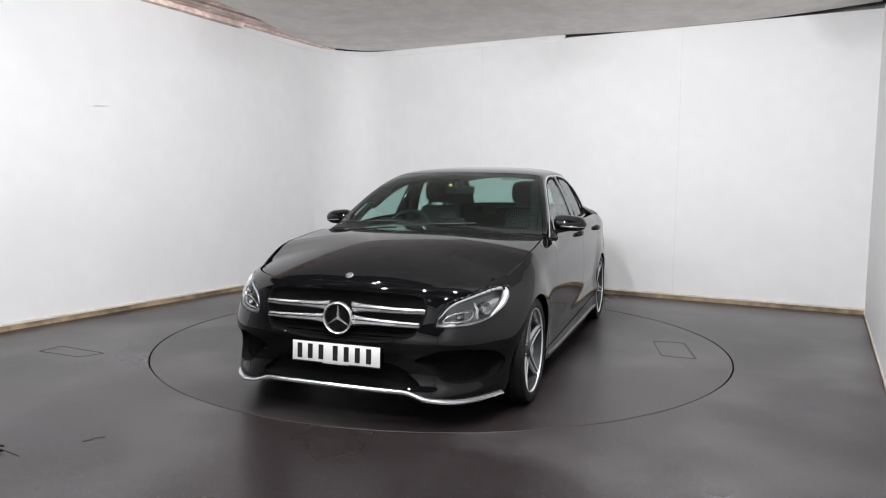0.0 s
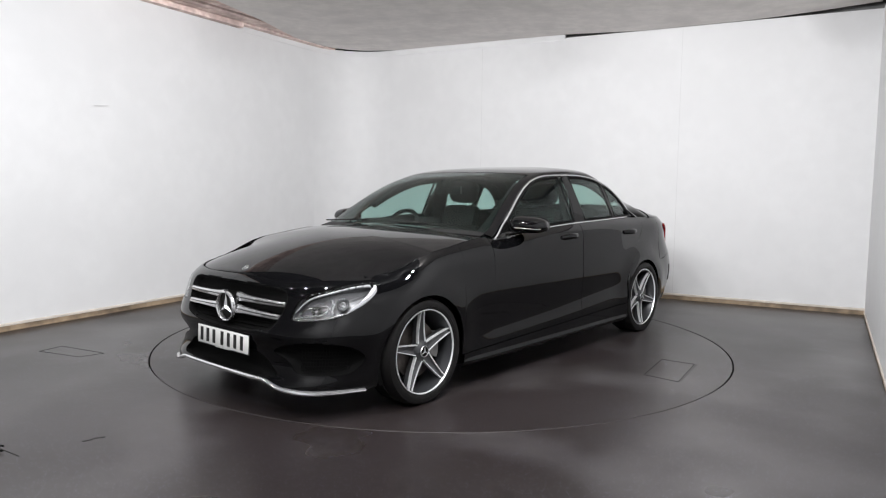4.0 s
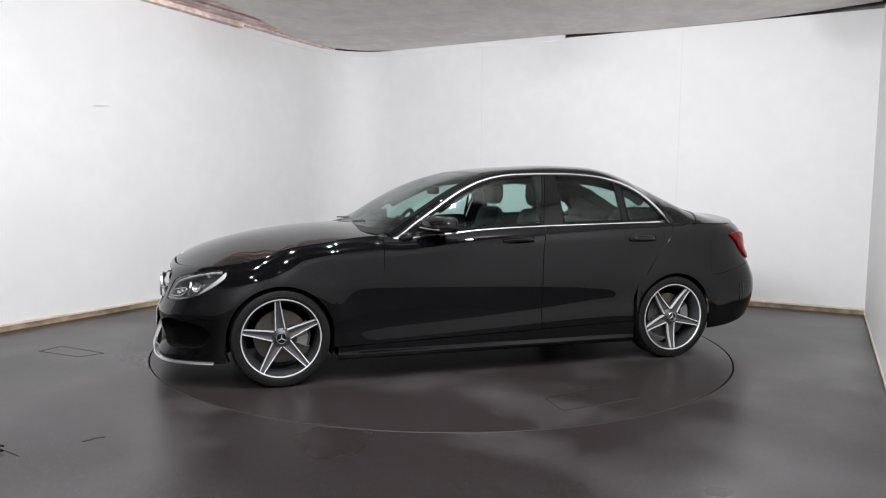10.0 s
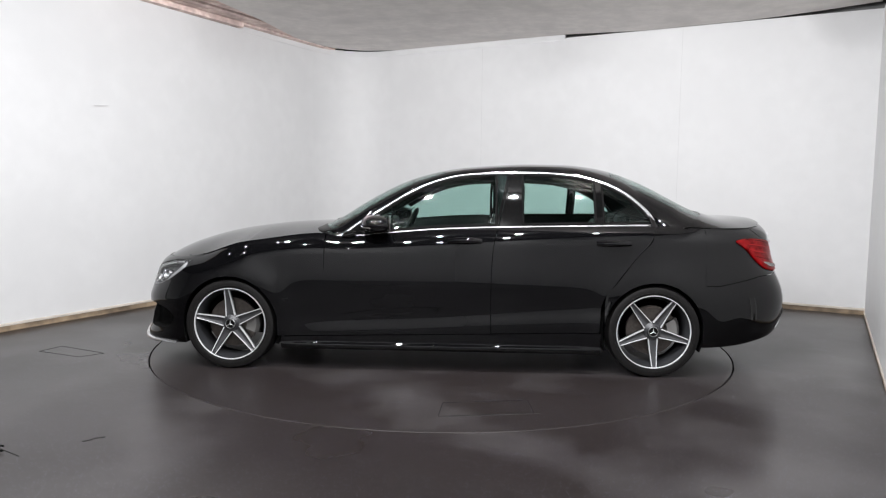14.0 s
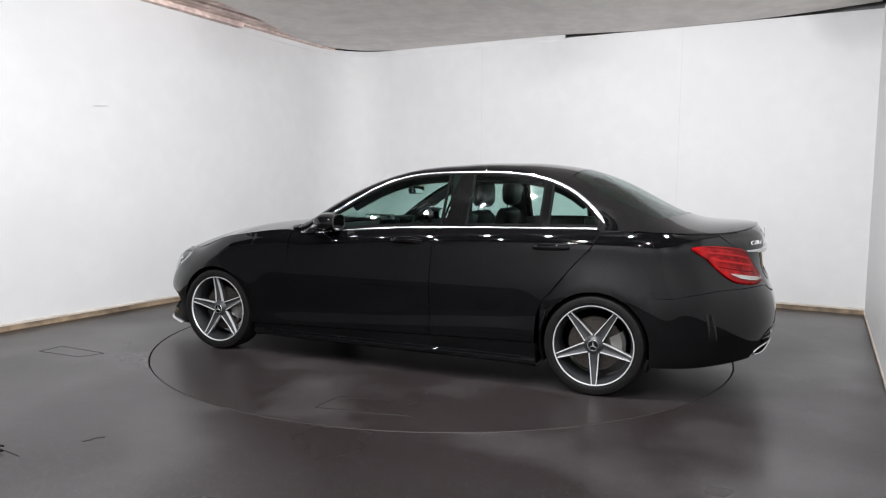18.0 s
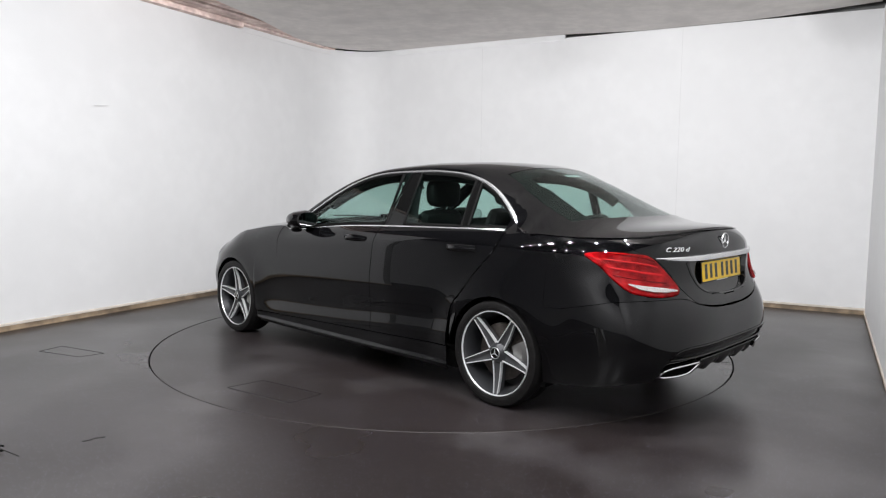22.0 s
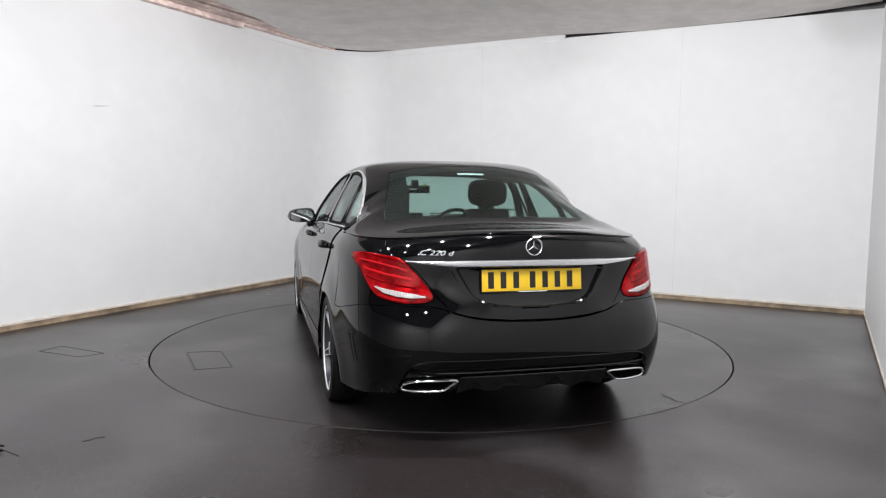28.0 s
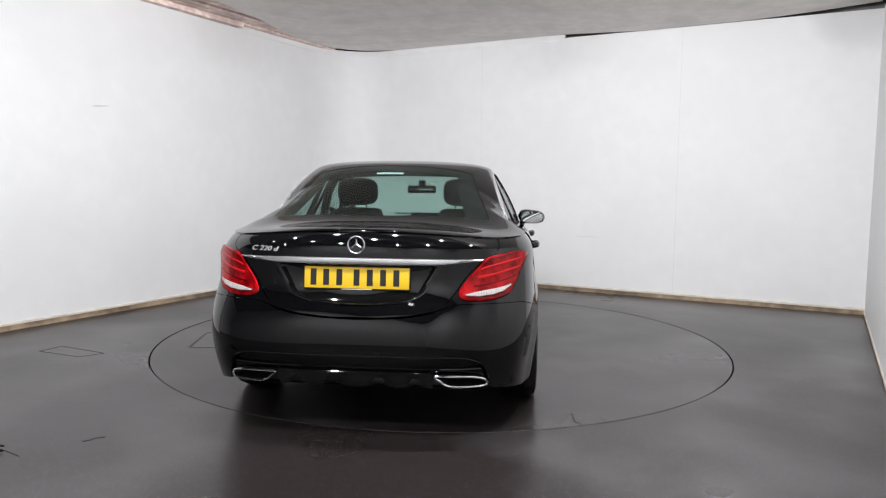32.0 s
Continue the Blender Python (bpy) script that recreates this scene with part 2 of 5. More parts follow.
CR = 0.75
ARC = [(LEFT + CR - CR * math.cos(q), BACK - CR + CR * math.sin(q)) for q in lin(0, math.pi / 2, 13)]
wall("wall_left", [(LEFT + 0.0804, -1.9), (LEFT, BACK - CR)], "plain white painted studio wall panel")
wall("wall_left_dark", [(LEFT + 0.10, -3.0), (LEFT + 0.0804, -1.9)], "plain white painted end of the wall", M_WALL, -0.04, 2.0)
wall("wall_left_upper", [(LEFT + 0.10, -3.0), (LEFT + 0.0804, -1.9)], "white wall above the grey end", M_WALL, 2.0, TOP)
wall("wall_corner", ARC, "white curved wall panel rounding the room corner")
wall("wall_back", [(LEFT + CR, BACK), (RIGHT, BACK)], "plain white painted back wall with faint panel seams")
wall("wall_right", [(RIGHT, BACK), (RIGHT, 0.0)], "plain white side wall beside the turntable")
wall("wall_right_dark", [(RIGHT, 0.0), (RIGHT, -2.8)], "plain white painted stretch of the side wall", M_WALL, -0.04, 2.2)
wall("wall_right_over", [(RIGHT, 0.0), (RIGHT, -2.8)], "white wall above the grey stretch", M_WALL, 2.2, TOP)
wall("wall_right_lower", [(RIGHT, -2.8), (RIGHT, FRONT)], "plain white painted lower end of the side wall", M_WALL, -0.04, 1.4)
wall("wall_right_upper", [(RIGHT, -2.8), (RIGHT, FRONT)], "white upper end of the side wall", M_WALL, 1.4, TOP)
wall("wall_front", [(RIGHT, FRONT), (-5.0, FRONT)], "plain white painted wall behind the camera", M_WALL, -0.04, 1.4)
wall("wall_front_upper", [(RIGHT, FRONT), (-5.0, FRONT)], "white upper wall behind the camera", M_WALL, 1.4, TOP)
wall("wall_side_dark", [(-5.0, FRONT), (-5.0, -3.0)], "plain white painted side wall behind the camera", M_WALL, -0.04, 1.4)
wall("wall_side_upper", [(-5.0, FRONT), (-5.0, -3.0)], "white upper side wall behind the camera", M_WALL, 1.4, TOP)
# Unseen wall added to close the room, darkened so the car paint reflects less.
wall("wall_return", [(-5.0, -3.0), (LEFT + 0.10, -3.0)], "unseen return wall, coloured dark grey to dim reflections", M_DARK)


def sheet(name, pts, z, thick, mat, label, category):
    bm = bmesh.new()
    lo = [bm.verts.new(room(b, a, z - thick)) for b, a in pts]
    hi = [bm.verts.new(room(b, a, z)) for b, a in pts]
    bm.faces.new(hi), bm.faces.new(lo[::-1])
    for i in range(len(pts)):
        j = (i + 1) % len(pts)
        bm.faces.new((lo[i], lo[j], hi[j], hi[i]))
    return tagged(part(name, bm, mat, None, smooth=False), label, category, kind="structure")


# the low ceiling sheet: sags along the back, lifts at the right corner, stops short of the left wall
back_z = curve([(-3.4, 3.118), (-0.3, 3.110), (0.3, 3.088), (0.8, 3.068), (1.8, 3.072), (2.4, 3.092), (3.1, 3.135)])


def ceiling_z(b, a):
    k = min(max((a - 1.6) / 1.7, 0.0), 1.0)
    return 3.115 + (back_z(b) - 3.115) * k + 0.006 * math.sin(1.7 * b + 0.6 * a) * (1 - k)


ceiling_edge = curve([(-3.0, -2.2), (-1.5, -2.45), (0.305, -2.83), (1.29, -3.06), (2.0, -3.28), (2.4, -3.38)])


bm = bmesh.new()
rows = []
for a in lin(-1.0, BACK - 0.02, 30):
    lo = ceiling_edge(a)
    hi = RIGHT - 0.02
    if a > BACK - 0.75:
        lo = max(lo, LEFT + 0.05 + 0.75 - math.sqrt(max(0.0, 0.7 ** 2 - (a - (BACK - 0.75)) ** 2)) + 0.02)
    rows.append([room(b, a, ceiling_z(b, a)) for b in lin(lo, hi, 30)])
shell(bm, rows, 0.012)
tagged(part("ceiling", bm, M_CEIL, None), "low grey ceiling sheet, scuffed and slightly sagging", "ceiling", kind="structure")
bm = bmesh.new()
shell(bm, [[room(b, a, 3.118) for b in (-5.1, RIGHT - 0.02)] for a in (FRONT - 0.1, -1.004)], 0.012)
tagged(part("ceiling_front", bm, M_BLACKCEIL, None), "dark ceiling boards above the camera", "ceiling", kind="structure")
sheet("roof_deck", [(-5.3, FRONT - 0.3), (RIGHT + 0.3, FRONT - 0.3), (RIGHT + 0.3, BACK + 0.3), (-5.3, BACK + 0.3)], 3.72, 0.1, M_DARK, "dark roof space above the ceiling sheet", "ceiling")
for name, path in (("loft_wall", [(LEFT - 0.12, -3.0), (LEFT - 0.12, BACK + 0.1)]), ("loft_wall", [(LEFT - 0.1, BACK + 0.12), (RIGHT + 0.1, BACK + 0.12)]), ("loft_wall", [(RIGHT + 0.12, BACK + 0.1), (RIGHT + 0.12, FRONT)])):
    wall(name, path, "dark upper wall of the roof space", M_DARK, TOP - 0.02, 3.66)
for k in range(13):
    bm = bmesh.new()
    b0 = LEFT + 0.02 + 0.105 * k
    z0 = up(3.062) + 0.012 * k + 0.010 * (k % 2)
    rows = [[room(b0, a, z0 + 0.03), room(b0, a, z0), room(b0 + 0.085, a, z0 + 0.004), room(b0 + 0.085, a, z0 + 0.034)] for a in (-3.0, BACK - 0.4)]
    vs = lattice(bm, rows, closed_v=True)
    bm.faces.new(vs[0]), bm.faces.new(vs[-1][::-1])
    tagged(part("ceiling_plank", bm, M_RED, None, smooth=False), "raw reddish timber plank above the wall", "plank", kind="structure")


bm = bmesh.new()
vs = lattice(bm, [[room(LEFT + 0.085 - 0.0122 * (a + 1.9) + d, a, up(z)) for d, z in ((-0.01, 3.068), (-0.01, 3.026), (0.060, 3.030), (0.060, 3.070))] for a in (-3.0, 1.212)], closed_v=True)
bm.faces.new(vs[0]), bm.faces.new(vs[-1][::-1])
tagged(part("ceiling_plank", bm, M_RED, None, smooth=False), "raw reddish timber plank lying on the wall top", "plank", kind="structure")


def band(name, path, z0, z1, proud, mat, label):
    """A strip fixed along a wall path."""
    bm = bmesh.new()
    rows = []
    for i, (b, a) in enumerate(path):
        p = Vector((path[min(i + 1, len(path) - 1)][0] - path[max(i - 1, 0)][0], path[min(i + 1, len(path) - 1)][1] - path[max(i - 1, 0)][1], 0)).normalized()
        o = Vector((p.y, -p.x, 0))
        rows.append([room(b + o.x * d, a + o.y * d, z) for d, z in ((-0.02, z0), (proud, z0), (proud, z1), (-0.02, z1))])
    vs = lattice(bm, rows, closed_v=True)
    bm.faces.new(vs[0]), bm.faces.new(vs[-1][::-1])
    return tagged(part(name, bm, mat, None), label, "trim", kind="structure")


band("trim", [(LEFT + 0.015, 1.22), (LEFT, BACK - CR)] + ARC[1:-1] + [(LEFT + CR, BACK), (-0.157, BACK)], 3.035, 3.105, 0.012, M_WALL, "cream edging strip along the wall top round the corner")
for b, z0, z1 in ((-1.268, 0.06, 3.03), (1.218, 0.06, 3.06)):
    bm = bmesh.new()
    bm.faces.new([bm.verts.new(room(b + d, BACK - 0.0012, z)) for d, z in ((-0.0014, z0), (0.0014, z0), (0.0014, z1), (-0.0014, z1))])
    tagged(part("wall_seam", bm, M_SEAM, None), "faint upright seam between wall panels", "seam", kind="structure")
bm = bmesh.new()
vs = [bm.verts.new(room(b, BACK - 0.0015, z)) for b, z in ((0.049, 0.655), (0.33, 0.652), (0.33, 0.658), (0.049, 0.660))]
bm.faces.new(vs)
tagged(part("wall_scuff", bm, M_SEAM, None), "faint grey scuff on the white wall", "scuff", kind="structure")
bm = bmesh.new()
vs = [bm.verts.new(room(LEFT + 0.075, a, z)) for a, z in ((-0.715, 1.966), (-0.56, 1.980), (-0.56, 1.985), (-0.715, 1.974))]
bm.faces.new(vs)
tagged(part("wall_scuff", bm, M_SEAM, None), "short grey scratch on the white wall", "scuff", kind="structure")

# light panels' frames, put on the added fill pair too
first = None
for x, y in PANELS:
    m = look((x, y, PANEL_Z), (x * 0.75, y + (3.2 if y > -4.5 else -0.6), 0.6))
    if first is None:
        first = thing("ceiling_light", "round white ceiling spot lamp in a thin ring", "ceiling light", "ceiling lights")
        bm = bmesh.new()
        lathe(bm, [(0.0, 0.006), (0.10, 0.006), (0.105, 0.02), (0.08, 0.05), (0.0, 0.06)], 32, "z")
        part("housing", bm, M_WALL, first)
        bm = bmesh.new()
        lathe(bm, [(0.088, -0.008), (0.104, -0.008), (0.106, 0.008), (0.088, 0.006), (0.088, -0.008)], 32, "z")
        part("bezel", bm, M_WALL, first)
        first.matrix_basis = m
    else:
        copy_thing(first, m)

R_TABLE = 2.224
bm = bmesh.new()


def groove(q):
    """The open gap round the turntable, packed with dust towards the camera."""
    return 0.012 - 0.0098 * min(max((math.cos(q + 1.62) - 0.45) / 0.35, 0.0), 1.0)


ring = [[Vector((r * math.cos(q), r * math.sin(q), 0)) for r in (R_TABLE + groove(q), 2.6, 3.2)] for q in [2 * math.pi * k / 192 for k in range(192)]]
lattice(bm, ring, closed_u=True)
bm.verts.ensure_lookup_table()
for k in range(192):
    q = 2 * math.pi * k / 192
    d = Vector((math.cos(q), math.sin(q), 0))
    ring[k] = [d * 3.2, d * 14]
lattice(bm, ring, closed_u=True)
bmesh.ops.remove_doubles(bm, verts=bm.verts, dist=1e-4)
tagged(part("floor", bm, M_FLOOR, None, smooth=False), "dark brown-grey speckled vinyl floor with scuffs", "floor", kind="structure")
bm = bmesh.new()
lathe(bm, [(2.0, -0.06), (R_TABLE + 0.012, -0.06), (R_TABLE + 0.012, -0.002)], 128, "z")
dust = bmesh.new()
rows = []
for q in lin(-2.55, -0.75, 60):
    w = 0.007 * math.sin(math.pi * (q + 2.55) / 1.8) ** 0.5 * (0.7 + 0.3 * math.sin(q * 37)) + 0.0005
    rows.append([Vector(((R_TABLE + d) * math.cos(q), (R_TABLE + d) * math.sin(q), z)) for d, z in ((0.0035, 0.0), (0.005, 0.0015), (0.005 + w, 0.0015), (0.006 + w, 0.0))])
lattice(dust, rows)
tagged(part("trim", dust, M_DUST, None), "worn dusty edge of the floor beside the turntable", "floor edge", kind="structure")
tagged(part("turntable_pit", bm, M_GAP, None), "black recess round the turntable edge", "pit", kind="structure")

turntable = thing("turntable", "round motorised turntable topped with dark vinyl", "turntable")
bm = bmesh.new()
bmesh.ops.create_circle(bm, cap_ends=True, radius=R_TABLE, segments=192)
r = bmesh.ops.extrude_face_region(bm, geom=bm.faces[:])
bmesh.ops.translate(bm, vec=(0, 0, -0.04), verts=[v for v in r["geom"] if isinstance(v, bmesh.types.BMVert)])
part("deck", bm, M_FLOOR, turntable, smooth=False)


def seam_on(points, width, mat, parent, z=0.0015, name="hatch_seam", closed=True):
    """Thin seams along straight lines on the floor."""
    out = []
    n = len(points)
    for i in range(n if closed else n - 1):
        a, b = Vector((*points[i], 0)), Vector((*points[(i + 1) % n], 0))
        d = (b - a).normalized()
        o = Vector((-d.y, d.x, 0)) * width / 2
        bm = bmesh.new()
        bot = [bm.verts.new(p + Vector((0, 0, -0.004))) for p in (a - o, b - o, b + o, a + o)]
        top = [bm.verts.new(p + Vector((0, 0, z))) for p in (a - o, b - o, b + o, a + o)]
        bm.faces.new(top), bm.faces.new(bot[::-1])
        for k in range(4):
            bm.faces.new((bot[k], bot[(k + 1) % 4], top[(k + 1) % 4], top[k]))
        out.append(part(name, bm, mat, parent, smooth=False))
    return out


seam_on([(-0.07, 1.977), (-0.60, 1.879), (-0.58, 1.643), (-0.085, 1.735)], 0.0048, M_LINE, turntable)
# Light catching the hatch's outer edge, painted as a paler line.
seam_on([(-0.10, 1.983), (-0.63, 1.887)], 0.0045, M_LINELIT, turntable, closed=False)
seam_on([(-1.814, -0.908), (-1.964, -0.912), (-2.0, -0.945)], 0.0055, M_LINE, turntable, name="deck_crack", closed=False)
hatch = tagged(new("floor_hatch"), "small access hatch cut into the vinyl floor", "hatch")
seam_on([(-2.976, -0.60), (-2.90, -0.43), (-2.48, -0.64), (-2.60, -0.76)], 0.0055, M_LINE, hatch)
tear = tagged(new("floor_tear"), "small black tear in the vinyl floor", "tear")
seam_on([(-1.735, -2.41), (-1.705, -2.385), (-1.70, -2.365), (-1.655, -2.345)], 0.012, M_LINE, tear, closed=False)
seam_on([(-2.06, -2.52), (-1.93, -2.60)], 0.004, M_LINE, tear, closed=False)
bundle = tagged(new("cable_bundle"), "frayed black cable ends lying on the floor", "cable")
for k, (dx, dy, r) in enumerate(((0.0, 0.0, 0.02), (0.03, 0.03, 0.016), (-0.02, 0.06, 0.014), (0.05, -0.03, 0.014))):
    bm = bmesh.new()
    tube(bm, [(-2.55 + dx, -2.50 + dy * 2, r), (-2.24 + dx, -2.53 + dy, r + 0.004), (-2.105 + dx * 1.6, -2.535 + dy, r * 0.4 + 0.004)], lambda t: r * (1 - 0.75 * t), 7)
    part("cable", bm, M_GAP, bundle)

# skirting boards
def skirting(path, label, h=0.067, proud=0.020):
    rows, caps = [], []
    for i, (b, a) in enumerate(path):
        p = Vector((path[min(i + 1, len(path) - 1)][0] - path[max(i - 1, 0)][0], path[min(i + 1, len(path) - 1)][1] - path[max(i - 1, 0)][1], 0)).normalized()
        o = Vector((p.y, -p.x, 0))
        at = lambda d, z: room(b + o.x * d, a + o.y * d, up(z))
        rows.append([at(d, z) for d, z in ((0.001, 0.001), (proud, 0.001), (proud, 0.010), (proud - 0.004, 0.014), (proud - 0.004, h - 0.020), (0.001, h - 0.020))])
        caps.append([at(d, z) for d, z in ((0.001, h - 0.020), (proud + 0.002, h - 0.020), (proud + 0.002, h - 0.006), (proud * 0.5, h), (0.001, h))])
    bm = bmesh.new()
    vs = lattice(bm, rows, closed_v=True)
    bm.faces.new(vs[0]), bm.faces.new(vs[-1][::-1])
    board = tagged(part("baseboard", bm, M_SKIRT, None), label, "baseboard", kind="structure")
    bm = bmesh.new()
    vs = lattice(bm, caps, closed_v=True)
    bm.faces.new(vs[0]), bm.faces.new(vs[-1][::-1])
    part("cap", bm, M_SKIRTCAP, board)
    return board


skirting([(LEFT + 0.10, -3.0), (LEFT, BACK - CR)], "scuffed bare pine skirting board along a white wall")
skirting(ARC, "bent pine skirting strip round the corner")
skirting([(LEFT + CR, BACK), (RIGHT, BACK)], "scuffed bare pine skirting board along the back wall")
skirting([(RIGHT, BACK), (RIGHT, 0.0)], "narrow pine skirting board along the side wall", 0.040, 0.007)

# ---- the car's surfaces: x forward, y to its left, z up ----
car = thing("saloon_car", "black four-door saloon car parked on the turntable", "car")
OFF = Vector((-0.029, 0.189, 0))
XF, XR, NF, NR = 1.30, -1.55, 3.3, 3.4


def arc_table(n, a, b, count=400):
    out, last, total = [], None, 0.0
    for i in range(count + 1):
        q = math.pi / 2 * i / count
        p = (a * math.sin(q) ** (2 / n), b * math.cos(q) ** (2 / n))
        if last:
            total += math.hypot(p[0] - last[0], p[1] - last[1])
        out.append((total, q))
        last = p
    return out


ARC_F, ARC_R = arc_table(NF, 0.86, 0.88), arc_table(NR, 0.85, 0.86)
UF, UR = XF + ARC_F[-1][0], XR - ARC_R[-1][0]


def table_at(tab, s):
    lo, hi = 0, len(tab) - 1
    if s <= 0:
        return 0.0
    if s >= tab[-1][0]:
        return math.pi / 2
    while hi - lo > 1:
        mid = (lo + hi) // 2
        lo, hi = (mid, hi) if tab[mid][0] <= s else (lo, mid)
    k = (s - tab[lo][0]) / max(1e-9, tab[hi][0] - tab[lo][0])
    return tab[lo][1] + k * (tab[hi][1] - tab[lo][1])


def along(s):
    """The place along the outline: s from 0 at the flank to 1 at the middle of the nose, or to -1 at the middle of the tail."""
    return XF + s * ARC_F[-1][0] if s > 0 else XR + s * ARC_R[-1][0]


HUB_Z, ARCH = 0.306, 0.328
round_f = smooth([(0.15, 3.9), (0.45, 3.6), (0.75, 2.8)], 0.05)
round_r = smooth([(0.25, 4.0), (0.6, 3.6), (0.8, 3.0), (1.0, 2.6)], 0.05)
nose_x = smooth([(0.10, 2.13), (0.15, 2.188), (0.19, 2.182), (0.24, 2.155), (0.30, 2.143), (0.36, 2.145), (0.41, 2.157), (0.45, 2.159), (0.50, 2.145), (0.55, 2.127), (0.65, 2.105), (0.70, 2.09), (0.75, 2.065)], 0.018)
tail_x = smooth([(0.20, -2.315), (0.285, -2.386), (0.34, -2.412), (0.393, -2.427), (0.44, -2.435), (0.487, -2.437), (0.53, -2.433), (0.579, -2.424), (0.62, -2.410), (0.669, -2.391), (0.72, -2.368), (0.80, -2.35), (0.89, -2.355), (0.95, -2.35), (1.0, -2.33), (1.03, -2.315)], 0.02)
flank_y = smooth([(0.12, 0.79), (0.17, 0.826), (0.21, 0.838), (0.25, 0.846), (0.30, 0.854), (0.36, 0.867), (0.42, 0.880), (0.48, 0.891), (0.54, 0.8955), (0.62, 0.895), (0.70, 0.893), (0.80, 0.888), (0.84, 0.886), (0.87, 0.888), (0.90, 0.890), (1.0, 0.886)], 0.03)
shoulder_z = smooth([(UR, 1.028), (along(-0.9), 1.027), (along(-0.8), 1.023), (along(-0.7), 1.015), (along(-0.6), 1.003), (along(-0.45), 0.988), (along(-0.3), 0.987), (along(-0.15), 0.993), (-1.55, 0.998), (-1.42, 1.0), (-0.76, 0.99), (-0.39, 0.98), (0.013, 0.963),
                     (0.333, 0.936), (0.66, 0.908), (0.72, 0.910), (0.80, 0.930), (0.88, 0.926), (1.22, 0.881), (1.42, 0.852), (along(0.2), 0.803), (along(0.32), 0.757), (along(0.5), 0.737), (along(0.7), 0.728), (UF, 0.735)], 0.006)
inset_y = smooth([(UR, 0.02), (along(-0.75), 0.03), (along(-0.5), 0.075), (along(-0.3), 0.10), (-1.55, 0.10), (-1.2, 0.07), (-0.9, 0.055), (0.66, 0.055), (0.95, 0.058), (1.3, 0.075), (along(0.2), 0.095), (along(0.35), 0.10), (along(0.6), 0.05), (UF, 0.025)], 0.025)
inset_z = smooth([(UR, 0.03), (along(-0.75), 0.06), (along(-0.5), 0.11), (along(-0.3), 0.125), (-1.55, 0.115), (-1.2, 0.095), (-0.9, 0.085), (0.66, 0.085), (0.95, 0.10), (1.3, 0.14), (along(0.2), 0.165), (along(0.35), 0.15), (along(0.6), 0.08), (UF, 0.05)], 0.025)
fold = smooth([(UR, 0.97), (along(-0.6), 0.95), (along(-0.35), 0.82), (-1.5, 0.80), (-1.2, 0.95), (0.7, 0.97), (1.0, 0.94), (1.4, 0.94), (along(0.35), 0.95), (UF, 0.97)], 0.03)   # how far the shoulder turns in
crease_z = smooth([(along(-0.5), 0.935), (-1.66, 0.931), (-1.38, 0.925), (-1.0, 0.916), (-0.78, 0.906), (-0.22, 0.870), (0.34, 0.832), (0.92, 0.812), (1.17, 0.798), (1.6, 0.78)], 0.03)   # the line along the door handles
low_z = smooth([(-1.2, 0.455), (-0.8, 0.440), (0.0, 0.385), (0.87, 0.340), (1.2, 0.325)], 0.03)   # the rising line above the sill
shaped = smooth([(UR, 0.0), (-2.1, 0.1), (-1.7, 0.55), (-1.25, 1.0), (0.85, 1.0), (1.25, 0.35), (1.6, 0.0), (UF, 0.0)], 0.02)
low_shaped = smooth([(-1.3, 0.0), (-1.0, 1.0), (0.85, 1.0), (1.15, 0.0)], 0.03)


def hinge(z, at, turn, w):
    """Adds a bend: the slope changes by turn round the height at, over about w."""
    q = (z - at) / w
    return turn * w * (q if q > 30 else math.log1p(math.exp(q)) if q > -30 else 0.0)


def door_y(u, z):
    """Half the width at the doors: a crease under the handles, a soft waist and a flare above the sill."""
    k, zc, zl = low_shaped(u), crease_z(u), low_z(u)
    y = 0.6 * z + hinge(z, 0.17, -0.55, 0.012) + k * (hinge(z, zl - 0.080, -0.22, 0.010) + hinge(z, zl, 0.27, 0.007)) + hinge(z, 0.605, -0.125 - 0.05 * k, 0.020) + hinge(z, zc, -0.20, 0.006)
    r = 0.6 * 0.592 + hinge(0.592, 0.17, -0.55, 0.012) + k * (hinge(0.592, zl - 0.080, -0.22, 0.010) + hinge(0.592, zl, 0.27, 0.007)) + hinge(0.592, 0.592, -0.125 - 0.05 * k, 0.022)
    return 0.898 + y - r


taper = smooth([(UR, 0.975), (-1.55, 0.985), (-1.0, 0.995), (0.0, 1.0), (1.1, 1.0), (1.5, 0.995), (UF, 0.98)], 0.04)


@functools.lru_cache(maxsize=None)
def flank(u, z):
    """A point of the car's left outside: u along the outline, z the height."""
    top = shoulder_z(u)
    q = min(max(1 - (top - z) / inset_z(u), 0.0), 1.0) * fold(u)
    e = inset_y(u) * (1 - math.sqrt(1 - q * q))
    d = max(0.0, math.hypot(abs(u) - 1.42, min(z, HUB_Z + 0.7) - HUB_Z) - ARCH)
    k = shaped(u)
    b = flank_y(z) * (1 - k) * taper(u) + (door_y(u, z) * taper(u) * k if k > 0 else 0.0) - e + 0.022 * math.exp(-(d / 0.12) ** 2)
    if u > XF:
        a = nose_x(z) - XF - e
        t = table_at(ARC_F, u - XF)
        n = 2 / round_f(z)
        return (XF + a * math.sin(t) ** n, b * max(0.0, math.cos(t)) ** n, z)
    if u < XR:
        a = XR - tail_x(z) - e
        t = table_at(ARC_R, XR - u)
        n = 2 / round_r(z)
        return (XR - a * math.sin(t) ** n, b * max(0.0, math.cos(t)) ** n, z)
    return (u, b, z)


